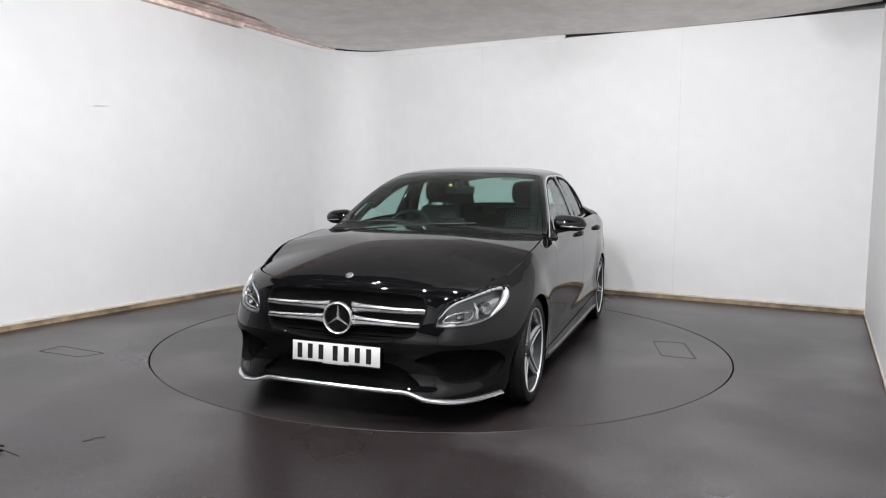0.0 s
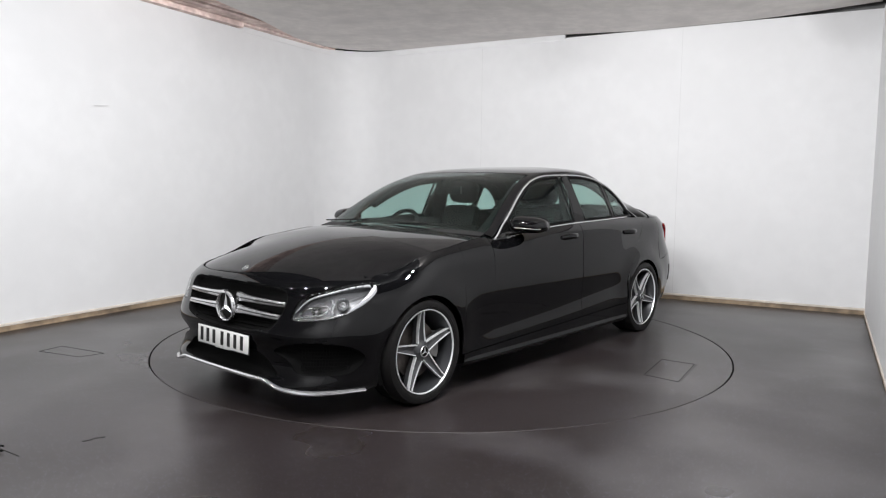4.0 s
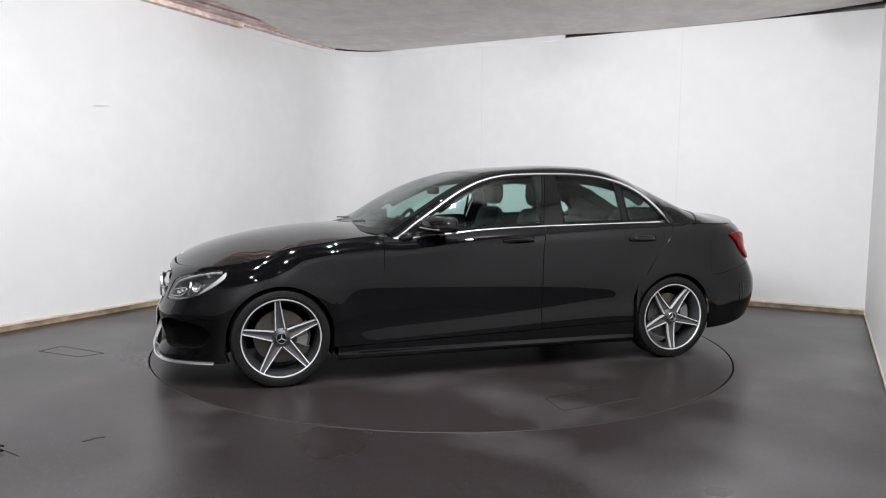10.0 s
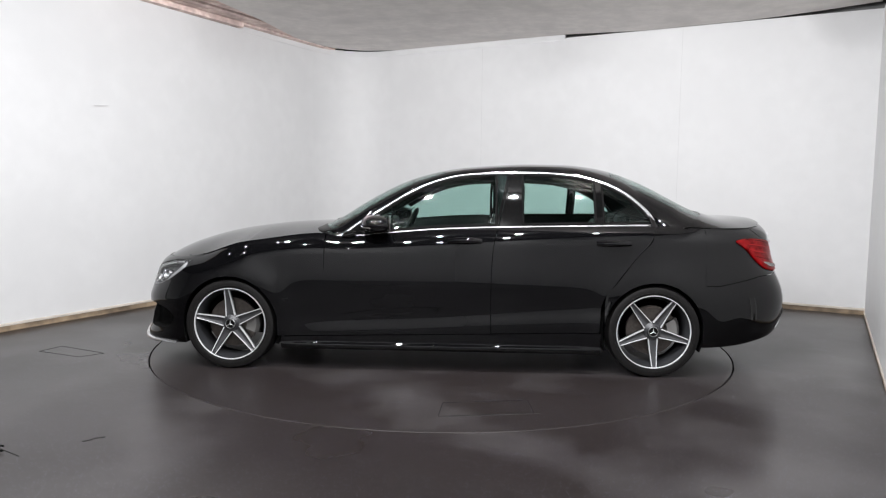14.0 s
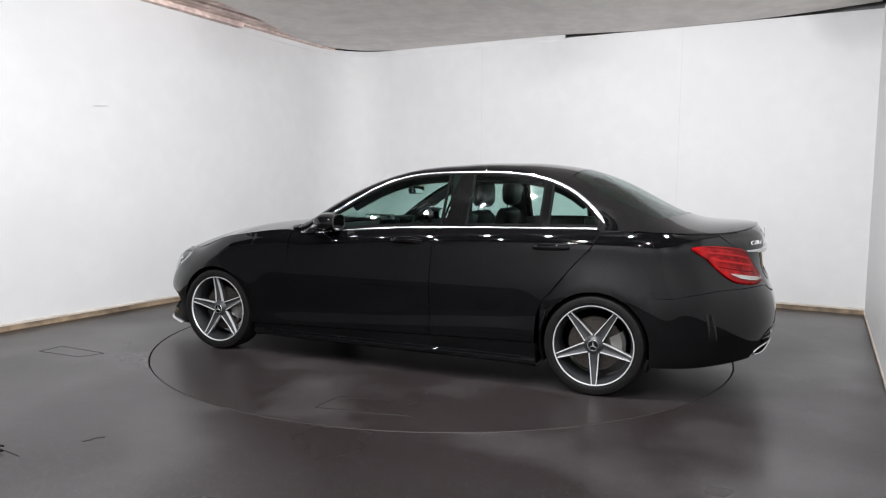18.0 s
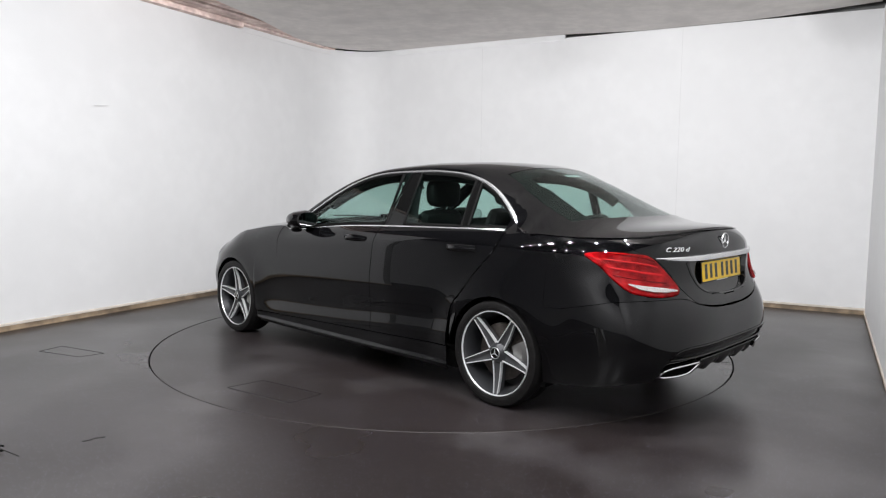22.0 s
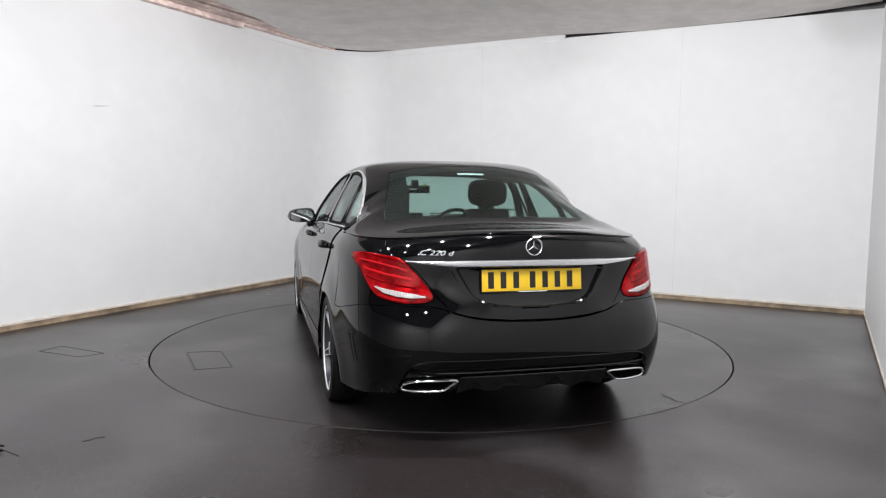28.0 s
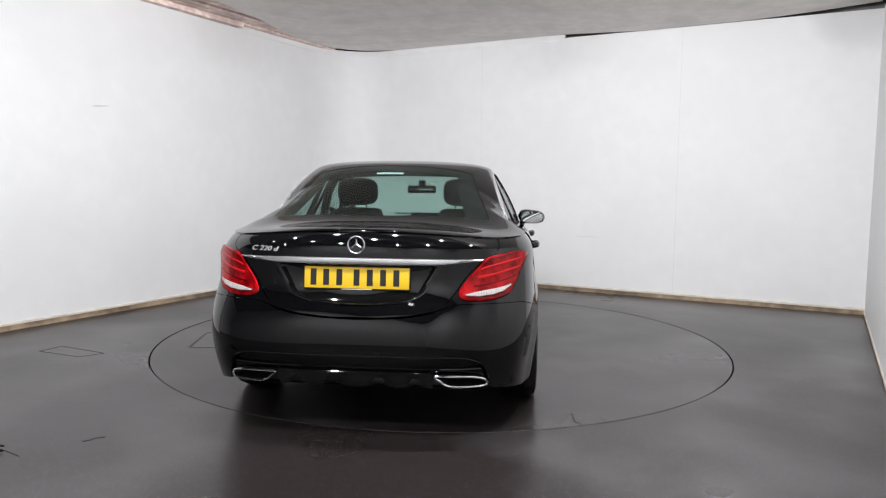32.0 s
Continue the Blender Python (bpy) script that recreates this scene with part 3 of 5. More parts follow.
def skin(u, z, off=0.0):
    p = Vector(flank(u, z))
    if off:
        d = 0.004
        n = (Vector(flank(u + d, z)) - Vector(flank(u - d, z))).cross(Vector(flank(u, z + d)) - Vector(flank(u, z - d)))
        if n.length > 1e-9:
            n.normalize()
            if n.y * 1.0 + n.x * (0.5 if u > XF else -0.5 if u < XR else 0) < 0:
                n = -n
            p = p + n * off
    return p


def u_at(x, z):
    """The place along the outline with that x."""
    lo, hi = UR, UF
    for _ in range(40):
        mid = (lo + hi) / 2
        lo, hi = (mid, hi) if flank(mid, z)[0] < x else (lo, mid)
    return (lo + hi) / 2


def arch_z(x):
    for c in (1.42, -1.42):
        if abs(x - c) < ARCH:
            return HUB_Z + math.sqrt(ARCH ** 2 - (x - c) ** 2)
    return -1


def side_rows(us, low, high, n, off=0.0):
    """Columns of points on the flank from low(u) to high(u)."""
    return [[skin(u, low(u) + (high(u) - low(u)) * k / (n - 1), off) for k in range(n)] for u in us]


def both(name, rows, mat, parent, thick=0.006, label="", hole=None):
    out = []
    for r, t in ((rows, -thick), (flip(rows), thick)):
        bm = bmesh.new()
        shell(bm, r, t, hole)
        out.append(part(name, bm, mat, parent, label))
    return out


G = 0.0025   # half of a shut line


def warped(lo_x, hi_x, low, high, nu, nv):
    """A net on the flank between two upright edges x(z) and two long edges z(x)."""
    rows = []
    for i in range(nu):
        a, row = i / (nu - 1), []
        for j in range(nv):
            b, z = j / (nv - 1), 0.6
            for _ in range(6):
                x = lo_x(z) + (hi_x(z) - lo_x(z)) * a
                z = low(x) + (high(x) - low(x)) * b
            row.append(skin(x, z))
        rows.append(row)
    return rows


SILL = curve([(-1.08, 0.30), (1.08, 0.235)])
BELT = lambda x: shoulder_z(x) - 0.004
# front doors, rear doors
F_EDGE, B_EDGE = curve([(0.2, 0.795), (0.6, 0.782), (0.92, 0.772)]), curve([(0.2, -0.345), (0.6, -0.341), (0.84, -0.352), (1.0, -0.392)])
R_EDGE = curve([(0.28, -1.06), (0.45, -1.068), (0.56, -1.105), (0.597, -1.139), (0.694, -1.213), (0.829, -1.325), (0.887, -1.381), (1.0, -1.43)])
front_door = warped(lambda z: B_EDGE(z) + G, lambda z: F_EDGE(z) - G, SILL, BELT, 30, 24)
rear_door = warped(lambda z: R_EDGE(z) + 0.0012, lambda z: B_EDGE(z) - G, SILL, BELT, 30, 24)
DOORS_F = both("front_door", front_door, M_PAINT, car)
DOORS_R = both("rear_door", rear_door, M_PAINT, car)
# sills
us = lin(-1.07, 1.07, 30)
sill_top = lambda u: SILL(u) - 0.006
ledge = smooth([(0.145, -0.008), (0.160, 0.006), (0.172, 0.015), (0.178, 0.0165), (0.184, 0.0145), (0.196, 0.003), (0.21, 0.001), (0.32, 0.001)], 0.02)   # how far the side skirt stands out
both("sill", [[skin(u, z, 0.002 + ledge(z) * ease((1.07 - abs(u)) / 0.10 + 0.35)) for z in lin(0.145, sill_top(u), 26)] for u in us], M_PAINT, car)
# front wings: behind the arch, over it, up to the lamp
cols = lin(0.775 + G, 1.42 - ARCH - 0.0005, 16) + [1.42 - ARCH * math.cos(q) for q in lin(0.0, math.pi, 55)]


wing_rows = []
for x in cols:
    low = arch_z(x)
    low = low if low > 0 else (SILL(x) if x < 1.3 else HUB_Z)
    wing_rows.append([skin(u_at(x, low + (shoulder_z(x) - 0.004 - low) * k / 19), low + (shoulder_z(u_at(x, 0.7)) - 0.004 - low) * k / 19) for k in range(20)])
both("front_wing", wing_rows, M_PAINT, car)
# rear wings with the roof pillar's root
bumper_top = curve([(0.0, 0.616), (0.16, 0.622), (0.275, 0.634), (0.384, 0.657), (0.45, 0.680), (0.52, 0.690), (0.85, 0.680), (1.0, 0.655), (1.2, 0.618)])
cols = [-1.42 + ARCH * math.cos(q) for q in lin(0.0, math.pi, 49)] + lin(-1.42 - ARCH - 0.0005, -1.9399, 18)
rows = []
for i, x in enumerate(cols):
    low = arch_z(x)
    low = low if low > 0 else bumper_top(u_at(x, 0.62) - UR)
    col = []
    for k in range(20):
        z = low + (shoulder_z(u_at(x, 0.7)) - low) * k / 19
        xx = min(x, R_EDGE(z) - 0.0012) if x > -1.5 else x
        col.append(skin(u_at(xx, z), z))
    rows.append(col)
both("rear_wing", rows, M_PAINT, car)

# ---- ends: v is the way round the outline from the middle of the nose or tail ----
def nose(v, z, off=0.0):
    p = skin(UF - abs(v), z, off)
    return Vector((p.x, math.copysign(p.y, v), p.z))


def tail(v, z, off=0.0):
    p = skin(UR + abs(v), z, off)
    return Vector((p.x, math.copysign(p.y, v), p.z))


def rounded(outline, per=5):
    """A closed smooth line through the points."""
    n, out = len(outline), []
    for i in range(n):
        p0, p1, p2, p3 = (outline[(i + k) % n] for k in (-1, 0, 1, 2))
        for k in range(per):
            t = k / per
            out.append(tuple(0.5 * (2 * b + (c - a) * t + (2 * a - 5 * b + 4 * c - d) * t * t + (3 * b - a - 3 * c + d) * t ** 3) for a, b, c, d in zip(p0, p1, p2, p3)))
    return out


def mid_of(line):
    """The middle of the area in a closed line."""
    A = cx = cy = 0.0
    for (x0, y0), (x1, y1) in zip(line, line[1:] + line[:1]):
        k = x0 * y1 - x1 * y0
        A, cx, cy = A + k, cx + (x0 + x1) * k, cy + (y0 + y1) * k
    return cx / (3 * A), cy / (3 * A)


def inside(line, x, y):
    hit = False
    for (x0, y0), (x1, y1) in zip(line, line[1:] + line[:1]):
        if (y0 > y) != (y1 > y) and x < (x1 - x0) * (y - y0) / (y1 - y0) + x0:
            hit = not hit
    return hit


def grow(line, k, m=None):
    cx, cy = m or mid_of(line)
    return [(cx + (x - cx) * k, cy + (y - cy) * k) for x, y in line]


def dish(surf, line, steps, sign=1, close=True):
    """Rings inside a closed line on an end surface: steps are (size, offset) pairs."""
    bm = bmesh.new()
    m = mid_of(line)
    rows = []
    for k, off in steps:
        rows.append([surf(sign * x, z, off) for x, z in grow(line, k, m)])
    vs = lattice(bm, rows, closed_v=True)
    if close:
        c = bm.verts.new(surf(sign * m[0], m[1], steps[-1][1]))
        ring = vs[-1]
        for i in range(len(ring)):
            bm.faces.new((ring[i], ring[(i + 1) % len(ring)], c))
    return bm


def ribbon(surf, line, width, off, proud, closed=False, sign=1):
    """A strip on an end surface along (v, z) points: width(t) high, proud of the surface."""
    bm = bmesh.new()
    rows, n = [], len(line)
    for i, (v, z) in enumerate(line):
        w = width(i / (n - 1)) if callable(width) else width
        rows.append([surf(sign * v, z - w, off), surf(sign * v, z - w * 0.8, off + proud), surf(sign * v, z, off + proud * 1.25), surf(sign * v, z + w * 0.8, off + proud), surf(sign * v, z + w, off)])
    vs = lattice(bm, rows, closed_v=True)
    bm.faces.new(vs[0]), bm.faces.new(vs[-1][::-1])
    return bm


LAMP_F = rounded([(0.514, 0.536), (0.56, 0.526), (0.631, 0.531), (0.721, 0.540), (0.815, 0.563), (0.901, 0.607), (0.969, 0.672), (1.008, 0.718), (0.995, 0.729), (0.945, 0.730), (0.842, 0.721), (0.726, 0.698), (0.623, 0.666), (0.575, 0.642), (0.54, 0.595)])
half = [(0.0, 0.700), (0.30, 0.698), (0.47, 0.686), (0.502, 0.655), (0.492, 0.600), (0.440, 0.515), (0.385, 0.472), (0.21, 0.442), (0.0, 0.435)]
GRILLE = rounded(half + [(-v, z) for v, z in half[-2:0:-1]])
INTAKE = rounded([(0.40, 0.362), (0.537, 0.412), (0.69, 0.424), (0.88, 0.404), (0.975, 0.345), (0.944, 0.275), (0.864, 0.246), (0.668, 0.246), (0.573, 0.258), (0.50, 0.318)])
half = [(0.0, 0.345), (0.22, 0.345), (0.33, 0.325), (0.41, 0.275), (0.455, 0.222), (0.2, 0.208), (0.0, 0.206)]
LOWER = rounded(half + [(-v, z) for v, z in half[-2:0:-1]])
front_low = curve([(0.0, 0.193), (0.36, 0.193), (0.52, 0.165), (0.73, 0.155), (1.05, 0.160)])


def front_hole(us, n):
    cuts = [grow(LAMP_F, 0.972), grow(GRILLE, 0.975), grow(INTAKE, 0.955), grow(LOWER, 0.96)]

    def hole(i, j):
        for a, b in ((0, 0), (1, 0), (0, 1), (1, 1), (0.5, 0.5)):
            u = us[i] + (us[i + 1] - us[i]) * a
            lo, hi = front_low(UF - u), shoulder_z(u) - 0.004
            z = lo + (hi - lo) * (j + b) / (n - 1)
            if any(inside(c, UF - u, z) for c in cuts):
                return True
        return False
    return hole


us = lin(u_at(1.42 + ARCH, 0.5), UF, 190)


def from_arch(us, low, high, n, x0, off=None):
    """side_rows with the first columns drawn to the upright edge at x0."""
    rows = []
    for i, u in enumerate(us):
        k, row = max(0.0, 1 - i / 18), []
        for z in lin(low(u), high(u), n):
            row.append(skin(u + (u_at(x0, z) - us[0]) * k if k else u, z, off(u, z) if off else 0.0))
        rows.append(row)
    return rows


both("front_bumper", from_arch(us, lambda u: front_low(UF - u), lambda u: shoulder_z(u) - 0.004, 104, 1.42 + ARCH - 0.001), M_PAINT, car, hole=front_hole(us, 104))

boot_edge = curve([(0.622, 0.02), (0.628, 0.16), (0.640, 0.275), (0.663, 0.384), (0.719, 0.471), (0.813, 0.566), (0.889, 0.653), (0.946, 0.760), (1.02, 0.80)])
LAMP_R = rounded([(0.976, 0.912), (0.924, 0.923), (0.84, 0.924), (0.752, 0.917), (0.68, 0.904), (0.614, 0.847), (0.551, 0.788), (0.508, 0.736), (0.527, 0.708), (0.62, 0.699), (0.701, 0.706), (0.785, 0.727), (0.853, 0.786), (0.912, 0.851), (0.966, 0.890)])
PIPE = rounded([(0.640, 0.292), (0.628, 0.322), (0.56, 0.340), (0.45, 0.346), (0.358, 0.346), (0.385, 0.320), (0.43, 0.292), (0.54, 0.286)])
half = [(0.0, 0.872), (0.30, 0.872), (0.44, 0.870), (0.425, 0.83), (0.385, 0.785), (0.333, 0.735), (0.25, 0.702), (0.12, 0.686), (0.0, 0.683)]
RECESS = rounded(half + [(-v, z) for v, z in half[-2:0:-1]])

valance = smooth([(0.0, 0.437), (0.45, 0.437), (0.54, 0.428), (0.595, 0.405), (0.635, 0.360), (0.665, 0.290), (0.69, 0.20)], 0.03)   # upper edge of the set-back valance
us = lin(u_at(-1.42 - ARCH, 0.5), UR, 120)
rear_low = smooth([(0.0, 0.285), (0.62, 0.280), (0.72, 0.268), (0.9, 0.235), (1.1, 0.205), (1.5, 0.20)], 0.04)
low_r = lambda u: rear_low(u - UR)


def rear_hole(i, j):
    for a, b in ((0, 0), (1, 0), (0, 1), (1, 1)):
        u = us[i] + (us[i + 1] - us[i]) * a
        z = low_r(u) + (bumper_top(u - UR) - 0.003 - low_r(u)) * (j + b) / 63
        if inside(PIPE, u - UR, z):
            return True
    return False


both("rear_bumper", from_arch(us, low_r, lambda u: bumper_top(u - UR) - 0.003, 64, -1.42 - ARCH + 0.001, lambda u, z: -0.022 * ease((valance(u - UR) - z) / 0.010) if u - UR < 0.69 else 0.0), M_PAINT, car, hole=rear_hole)
# quarter panels between bumper, boot lid and pillar
rows = []
for k in range(26):
    b, row = k / 25, []
    for i in range(40):
        a, z, v = i / 39, 0.8, 0.6
        for _ in range(8):
            v0, v1 = boot_edge(z) + 0.003, u_at(-1.94, min(z, 0.97)) - UR
            v = v0 + (v1 - v0) * a
            lo, hi = bumper_top(v), shoulder_z(UR + v)
            z = lo + (hi - lo) * b
        row.append(tail(v, z))
    rows.append(row)
both("quarter_panel", rows, M_PAINT, car, 0.006)
# boot lid's upright face
rows = []
for z in lin(0.626, 1.026, 34):
    w = boot_edge(z) - 0.003
    rows.append([tail(w * t, min(z, shoulder_z(UR + abs(w * t)) + 0.001)) for t in lin(-1, 1, 61)])


def recess_hole(i, j):
    for a, b in ((0, 0), (1, 0), (0, 1), (1, 1)):
        z = 0.626 + (1.026 - 0.626) * (i + a) / 33
        v = (boot_edge(z) - 0.003) * (-1 + 2 * (j + b) / 60)
        if inside(grow(RECESS, 0.97), v, z):
            return True
    return False


bm = bmesh.new()
shell(bm, rows, -0.006, recess_hole)
part("boot_face", bm, M_PAINT, car)

# bonnet and boot lid
bonnet_z = smooth([(0.70, 0.985), (0.97, 0.972), (1.156, 0.962), (1.386, 0.938), (1.617, 0.90), (1.847, 0.838), (1.98, 0.785), (2.03, 0.757), (2.07, 0.735)], 0.03)


def deck_rows(us, centre, n=41, power=2.6, back=None):
    rows = []
    for u in us:
        e = skin(u, shoulder_z(u))
        row = []
        for k in range(n):
            t = -1 + 2 * k / (n - 1)
            x = e.x + (back(t) if back else 0) * 1.0
            zc = max(centre(x), e.z - 0.02)
            drop = abs(t) ** 2.1
            row.append(Vector((x, -e.y * t, e.z + (zc - e.z) * (1 - drop))))
        rows.append(row)
    return rows


us = lin(u_at(0.80, 0.88), UF - 0.0005, 110)
bm = bmesh.new()
shell(bm, deck_rows(us, bonnet_z), 0.008)
part("bonnet", bm, M_PAINT, car)
bm = bmesh.new()
seam_z = smooth([(0.0, 0.7345), (0.2, 0.733), (0.31, 0.727), (0.40, 0.706), (0.454, 0.692), (0.55, 0.680), (0.63, 0.674), (0.73, 0.703), (0.84, 0.727)], 0.02)
tube(bm, [nose(v, seam_z(abs(v)), -0.0005) for v in lin(-0.78, 0.78, 65)], 0.0022, 6)
part("bonnet_seam", bm, M_GAP, car)
for sg in (1, -1):
    rows = [[r[k] for k in (range(0, 8) if sg > 0 else range(33, 41))] for r in deck_rows([u_at(x, 0.88) for x in (0.67, 0.70, 0.74, 0.77, 0.799)], bonnet_z)]
    bm = bmesh.new()
    shell(bm, rows, 0.006)
    part("scuttle_corner", bm, M_PAINT, car)

# ---- greenhouse ----
roof_z = smooth([(0.95, 0.945), (0.90, 0.958), (0.789, 1.0), (0.613, 1.112), (0.402, 1.232), (0.225, 1.308), (0.087, 1.348), (-0.1, 1.388), (-0.375, 1.411), (-0.617, 1.423), (-0.861, 1.422), (-1.107, 1.400),
                (-1.303, 1.353), (-1.479, 1.285), (-1.631, 1.205), (-1.783, 1.122), (-1.89, 1.076), (-1.95, 1.058), (-2.05, 1.046), (-2.2, 1.042), (-2.29, 1.036), (-2.34, 1.027)], 0.012)
rail_z = smooth([(0.92, 0.895), (0.70, 0.905), (0.58, 0.985), (0.447, 1.069), (0.231, 1.203), (0.103, 1.266), (-0.067, 1.319), (-0.211, 1.34), (-0.43, 1.35), (-0.653, 1.353), (-0.879, 1.34), (-1.062, 1.303),
                (-1.22, 1.235), (-1.339, 1.146), (-1.43, 1.05), (-1.46, 0.998), (-1.55, 0.996), (-2.0, 0.98)], 0.01)


def pane_y(x, z):
    h = z - 0.95
    return 0.805 - 0.35 * h - 0.35 * h * h - 0.06 * min(max((-0.6 - x) / 0.84, 0), 1.3) ** 2


def rail(x):
    z = rail_z(x)
    if x < -1.46:
        u = u_at(x, 0.98)
        p = skin(u, shoulder_z(u))
        return p.y, p.z
    return pane_y(x, z), z


roof_n = curve([(0.9, 2.4), (0.2, 2.4), (-0.5, 2.7), (-1.2, 2.4), (-2.0, 2.2)])


lean = smooth([(-2.4, 55), (-1.95, 52), (-1.7, 55), (-1.55, 67), (-1.46, 84), (-1.40, 90), (-1.0, 90)], 0.015)   # the slope at which the rear pillar meets the shoulder


@functools.lru_cache(maxsize=None)
def rear_section(x):
    """Half width and height at the belt, exponent, turn at the belt and turn at the rail, for the rear part of the roof."""
    zb = shoulder_z(max(x, -1.5))
    yb = pane_y(x, zb)
    if x < -1.42:
        u = u_at(x, 0.98)
        p = skin(u, shoulder_z(u))
        k = ease((-1.38 - x) / 0.24)
        yb, zb = yb + (p.y - yb) * k, zb + (p.z - zb) * k
    xx = max(x, -1.36)
    y, z, top, low = pane_y(xx, rail_z(xx)), rail_z(xx), roof_z(xx), shoulder_z(xx)
    fy, fz = y / pane_y(xx, low), (z - low) / (top - low)
    a, b = 1.2, 6.0
    for _ in range(30):
        n = (a + b) / 2
        a, b = (n, b) if fy ** n + fz ** n > 1 else (a, n)
    m = radians(lean(x))
    end = m
    if x > -1.46:
        want = max((rail_z(x) - zb) / (roof_z(x) - zb), 0.0)
        cm = max(0.0, math.cos(m)) ** (2 / n)
        end = math.acos(min(1.0, (want * (1 - cm) + cm) ** (n / 2)))
    return yb, zb, n, m, end


@functools.lru_cache(maxsize=None)
def hood(x, s):
    """A point of the roof, screens and pillars: s from -1 at one rail to 1 at the other."""
    k = ease((-0.85 - x) / 0.4)
    y = z = 0.0
    if k < 1:
        y0, z0 = rail(x)
        n, q = roof_n(x), abs(s) * math.pi / 2
        y, z = y0 * math.sin(q) ** (2 / n), z0 + (roof_z(x) - z0) * max(0.0, math.cos(q)) ** (2 / n)
    if k > 0:
        yb, zb, n, m, end = rear_section(x)
        q = abs(s) * end
        cm = max(0.0, math.cos(m)) ** (2 / n)
        y2 = yb * (math.sin(q) / math.sin(m)) ** (2 / n)
        z2 = zb + (roof_z(x) - zb) * (max(0.0, math.cos(q)) ** (2 / n) - cm) / (1 - cm)
        y, z = y + (y2 - y) * k, z + (z2 - z) * k
    return (x, math.copysign(y, s), z)


def hood_rows(x0, x1, s0, s1, nu, nv, off=0.0):
    """A net between two cross edges x0(s), x1(s) and two long edges s0(x), s1(x)."""
    rows = []
    for i in range(nu):
        a, row = i / (nu - 1), []
        for j in range(nv):
            b, s = j / (nv - 1), 0.0
            x = 0.0
            for _ in range(6):
                x = x0(s) + (x1(s) - x0(s)) * a
                s = s0(x) + (s1(x) - s0(x)) * b
            row.append(Vector(hood(round(x, 5), round(s, 5))))
        rows.append(row)
    return rows


SCREEN_BASE, SCREEN_TOP = (lambda s: 0.855 - 0.20 * s * s), (lambda s: 0.03 - 0.10 * s * s)
REAR_TOP, REAR_BASE = (lambda s: -1.21 + 0.06 * s * s), (lambda s: -1.885 + 0.25 * s * s)
EDGE_F = curve([(0.86, 0.80), (0.5, 0.74), (0.0, 0.72)])
edge_y = curve([(-1.1, 0.475), (-1.25, 0.500), (-1.4, 0.540), (-1.5, 0.565), (-1.65, 0.600), (-1.8, 0.625), (-1.9, 0.635)])


@functools.lru_cache(maxsize=None)
def edge_at(x):
    lo, hi = 0.0, 1.0
    for _ in range(24):
        mid = (lo + hi) / 2
        lo, hi = (mid, hi) if hood(x, mid)[1] < edge_y(x) else (lo, mid)
    return (lo + hi) / 2


def EDGE_R(x):
    return edge_at(round(x, 4))


def single(name, rows, mat, parent, thick, label=""):
    bm = bmesh.new()
    shell(bm, rows, thick)
    return part(name, bm, mat, parent, label)


single("windscreen", hood_rows(SCREEN_BASE, SCREEN_TOP, lambda x: -EDGE_F(x), EDGE_F, 24, 40), M_GLASS, car, 0.004, "green-tinted windscreen")
single("rear_window", hood_rows(REAR_TOP, REAR_BASE, lambda x: -EDGE_R(x), EDGE_R, 24, 40), M_GLASSR, car, 0.004, "dark-tinted rear window")
single("roof", hood_rows(lambda s: SCREEN_TOP(s) - 0.006, lambda s: REAR_TOP(s) + 0.006, lambda x: -1, lambda x: 1, 40, 60), M_PAINT, car, 0.012)
for sg in (1, -1):
    a = hood_rows(lambda s: 0.86 - 0.17 * s * s, lambda s: SCREEN_TOP(s) - 0.006, lambda x: sg * (EDGE_F(x) + 0.006), lambda x: sg, 30, 14)
    single("windscreen_pillar", a, M_PAINT, car, 0.012 * sg)
    c = hood_rows(lambda s: REAR_TOP(s) + 0.006, lambda s: REAR_BASE(s) - 0.004, lambda x: sg * (EDGE_R(x) + 0.006), lambda x: sg, 44, 18)
    for r in c:
        x = r[-1].x
        if x < -1.40:
            p = skin(u_at(x, 0.98), shoulder_z(x))
            r.append(Vector((x, sg * p.y, p.z)))
        else:
            r.append(r[-1] + Vector((0, -0.004 * sg, -0.004)))
    single("rear_pillar", c, M_PAINT, car, 0.012 * sg)


# boot lid: from the rear window's foot to the tail's edge
@functools.lru_cache(maxsize=None)
def boot_top(u, s):
    e = skin(u, shoulder_z(u))
    h = Vector(hood(round(e.x, 5), s))
    flat = Vector((e.x, e.y * s, e.z + (roof_z(e.x) - e.z) * (1 - abs(s) ** 2.6)))
    return h.lerp(flat, ease((-1.80 - e.x) / 0.32))


rows = []
for s in lin(-1, 1, 61):
    u0 = u_at(REAR_BASE(s) - 0.006, 0.98)
    rows.append([boot_top(u0 + (UR + 0.0005 - u0) * (k / 49), s) for k in range(50)])
single("boot_lid", rows, M_PAINT, car, 0.008)
for sg in (1, -1):
    bm = bmesh.new()
    tube(bm, [boot_top(u, sg * (0.82 + 0.17 * ((u - u_at(-1.735, 0.98)) / (UR + 0.80 - u_at(-1.735, 0.98))) ** 1.5)) for u in lin(u_at(-1.735, 0.98), UR + 0.80, 26)], 0.0028, 6)
    part("boot_seam", bm, M_GAP, car)
    bm = bmesh.new()
    rows = hood_rows(lambda s: REAR_TOP(s) - 0.002, lambda s: REAR_BASE(s) + 0.002, lambda x: sg * (EDGE_R(x) - 0.17), lambda x: sg * EDGE_R(x), 20, 5)
    shell(bm, [[p - Vector((0, 0, 0.008)) for p in r] for r in rows], 0.002)
    part("rear_window_border", bm, M_UNDER, car)


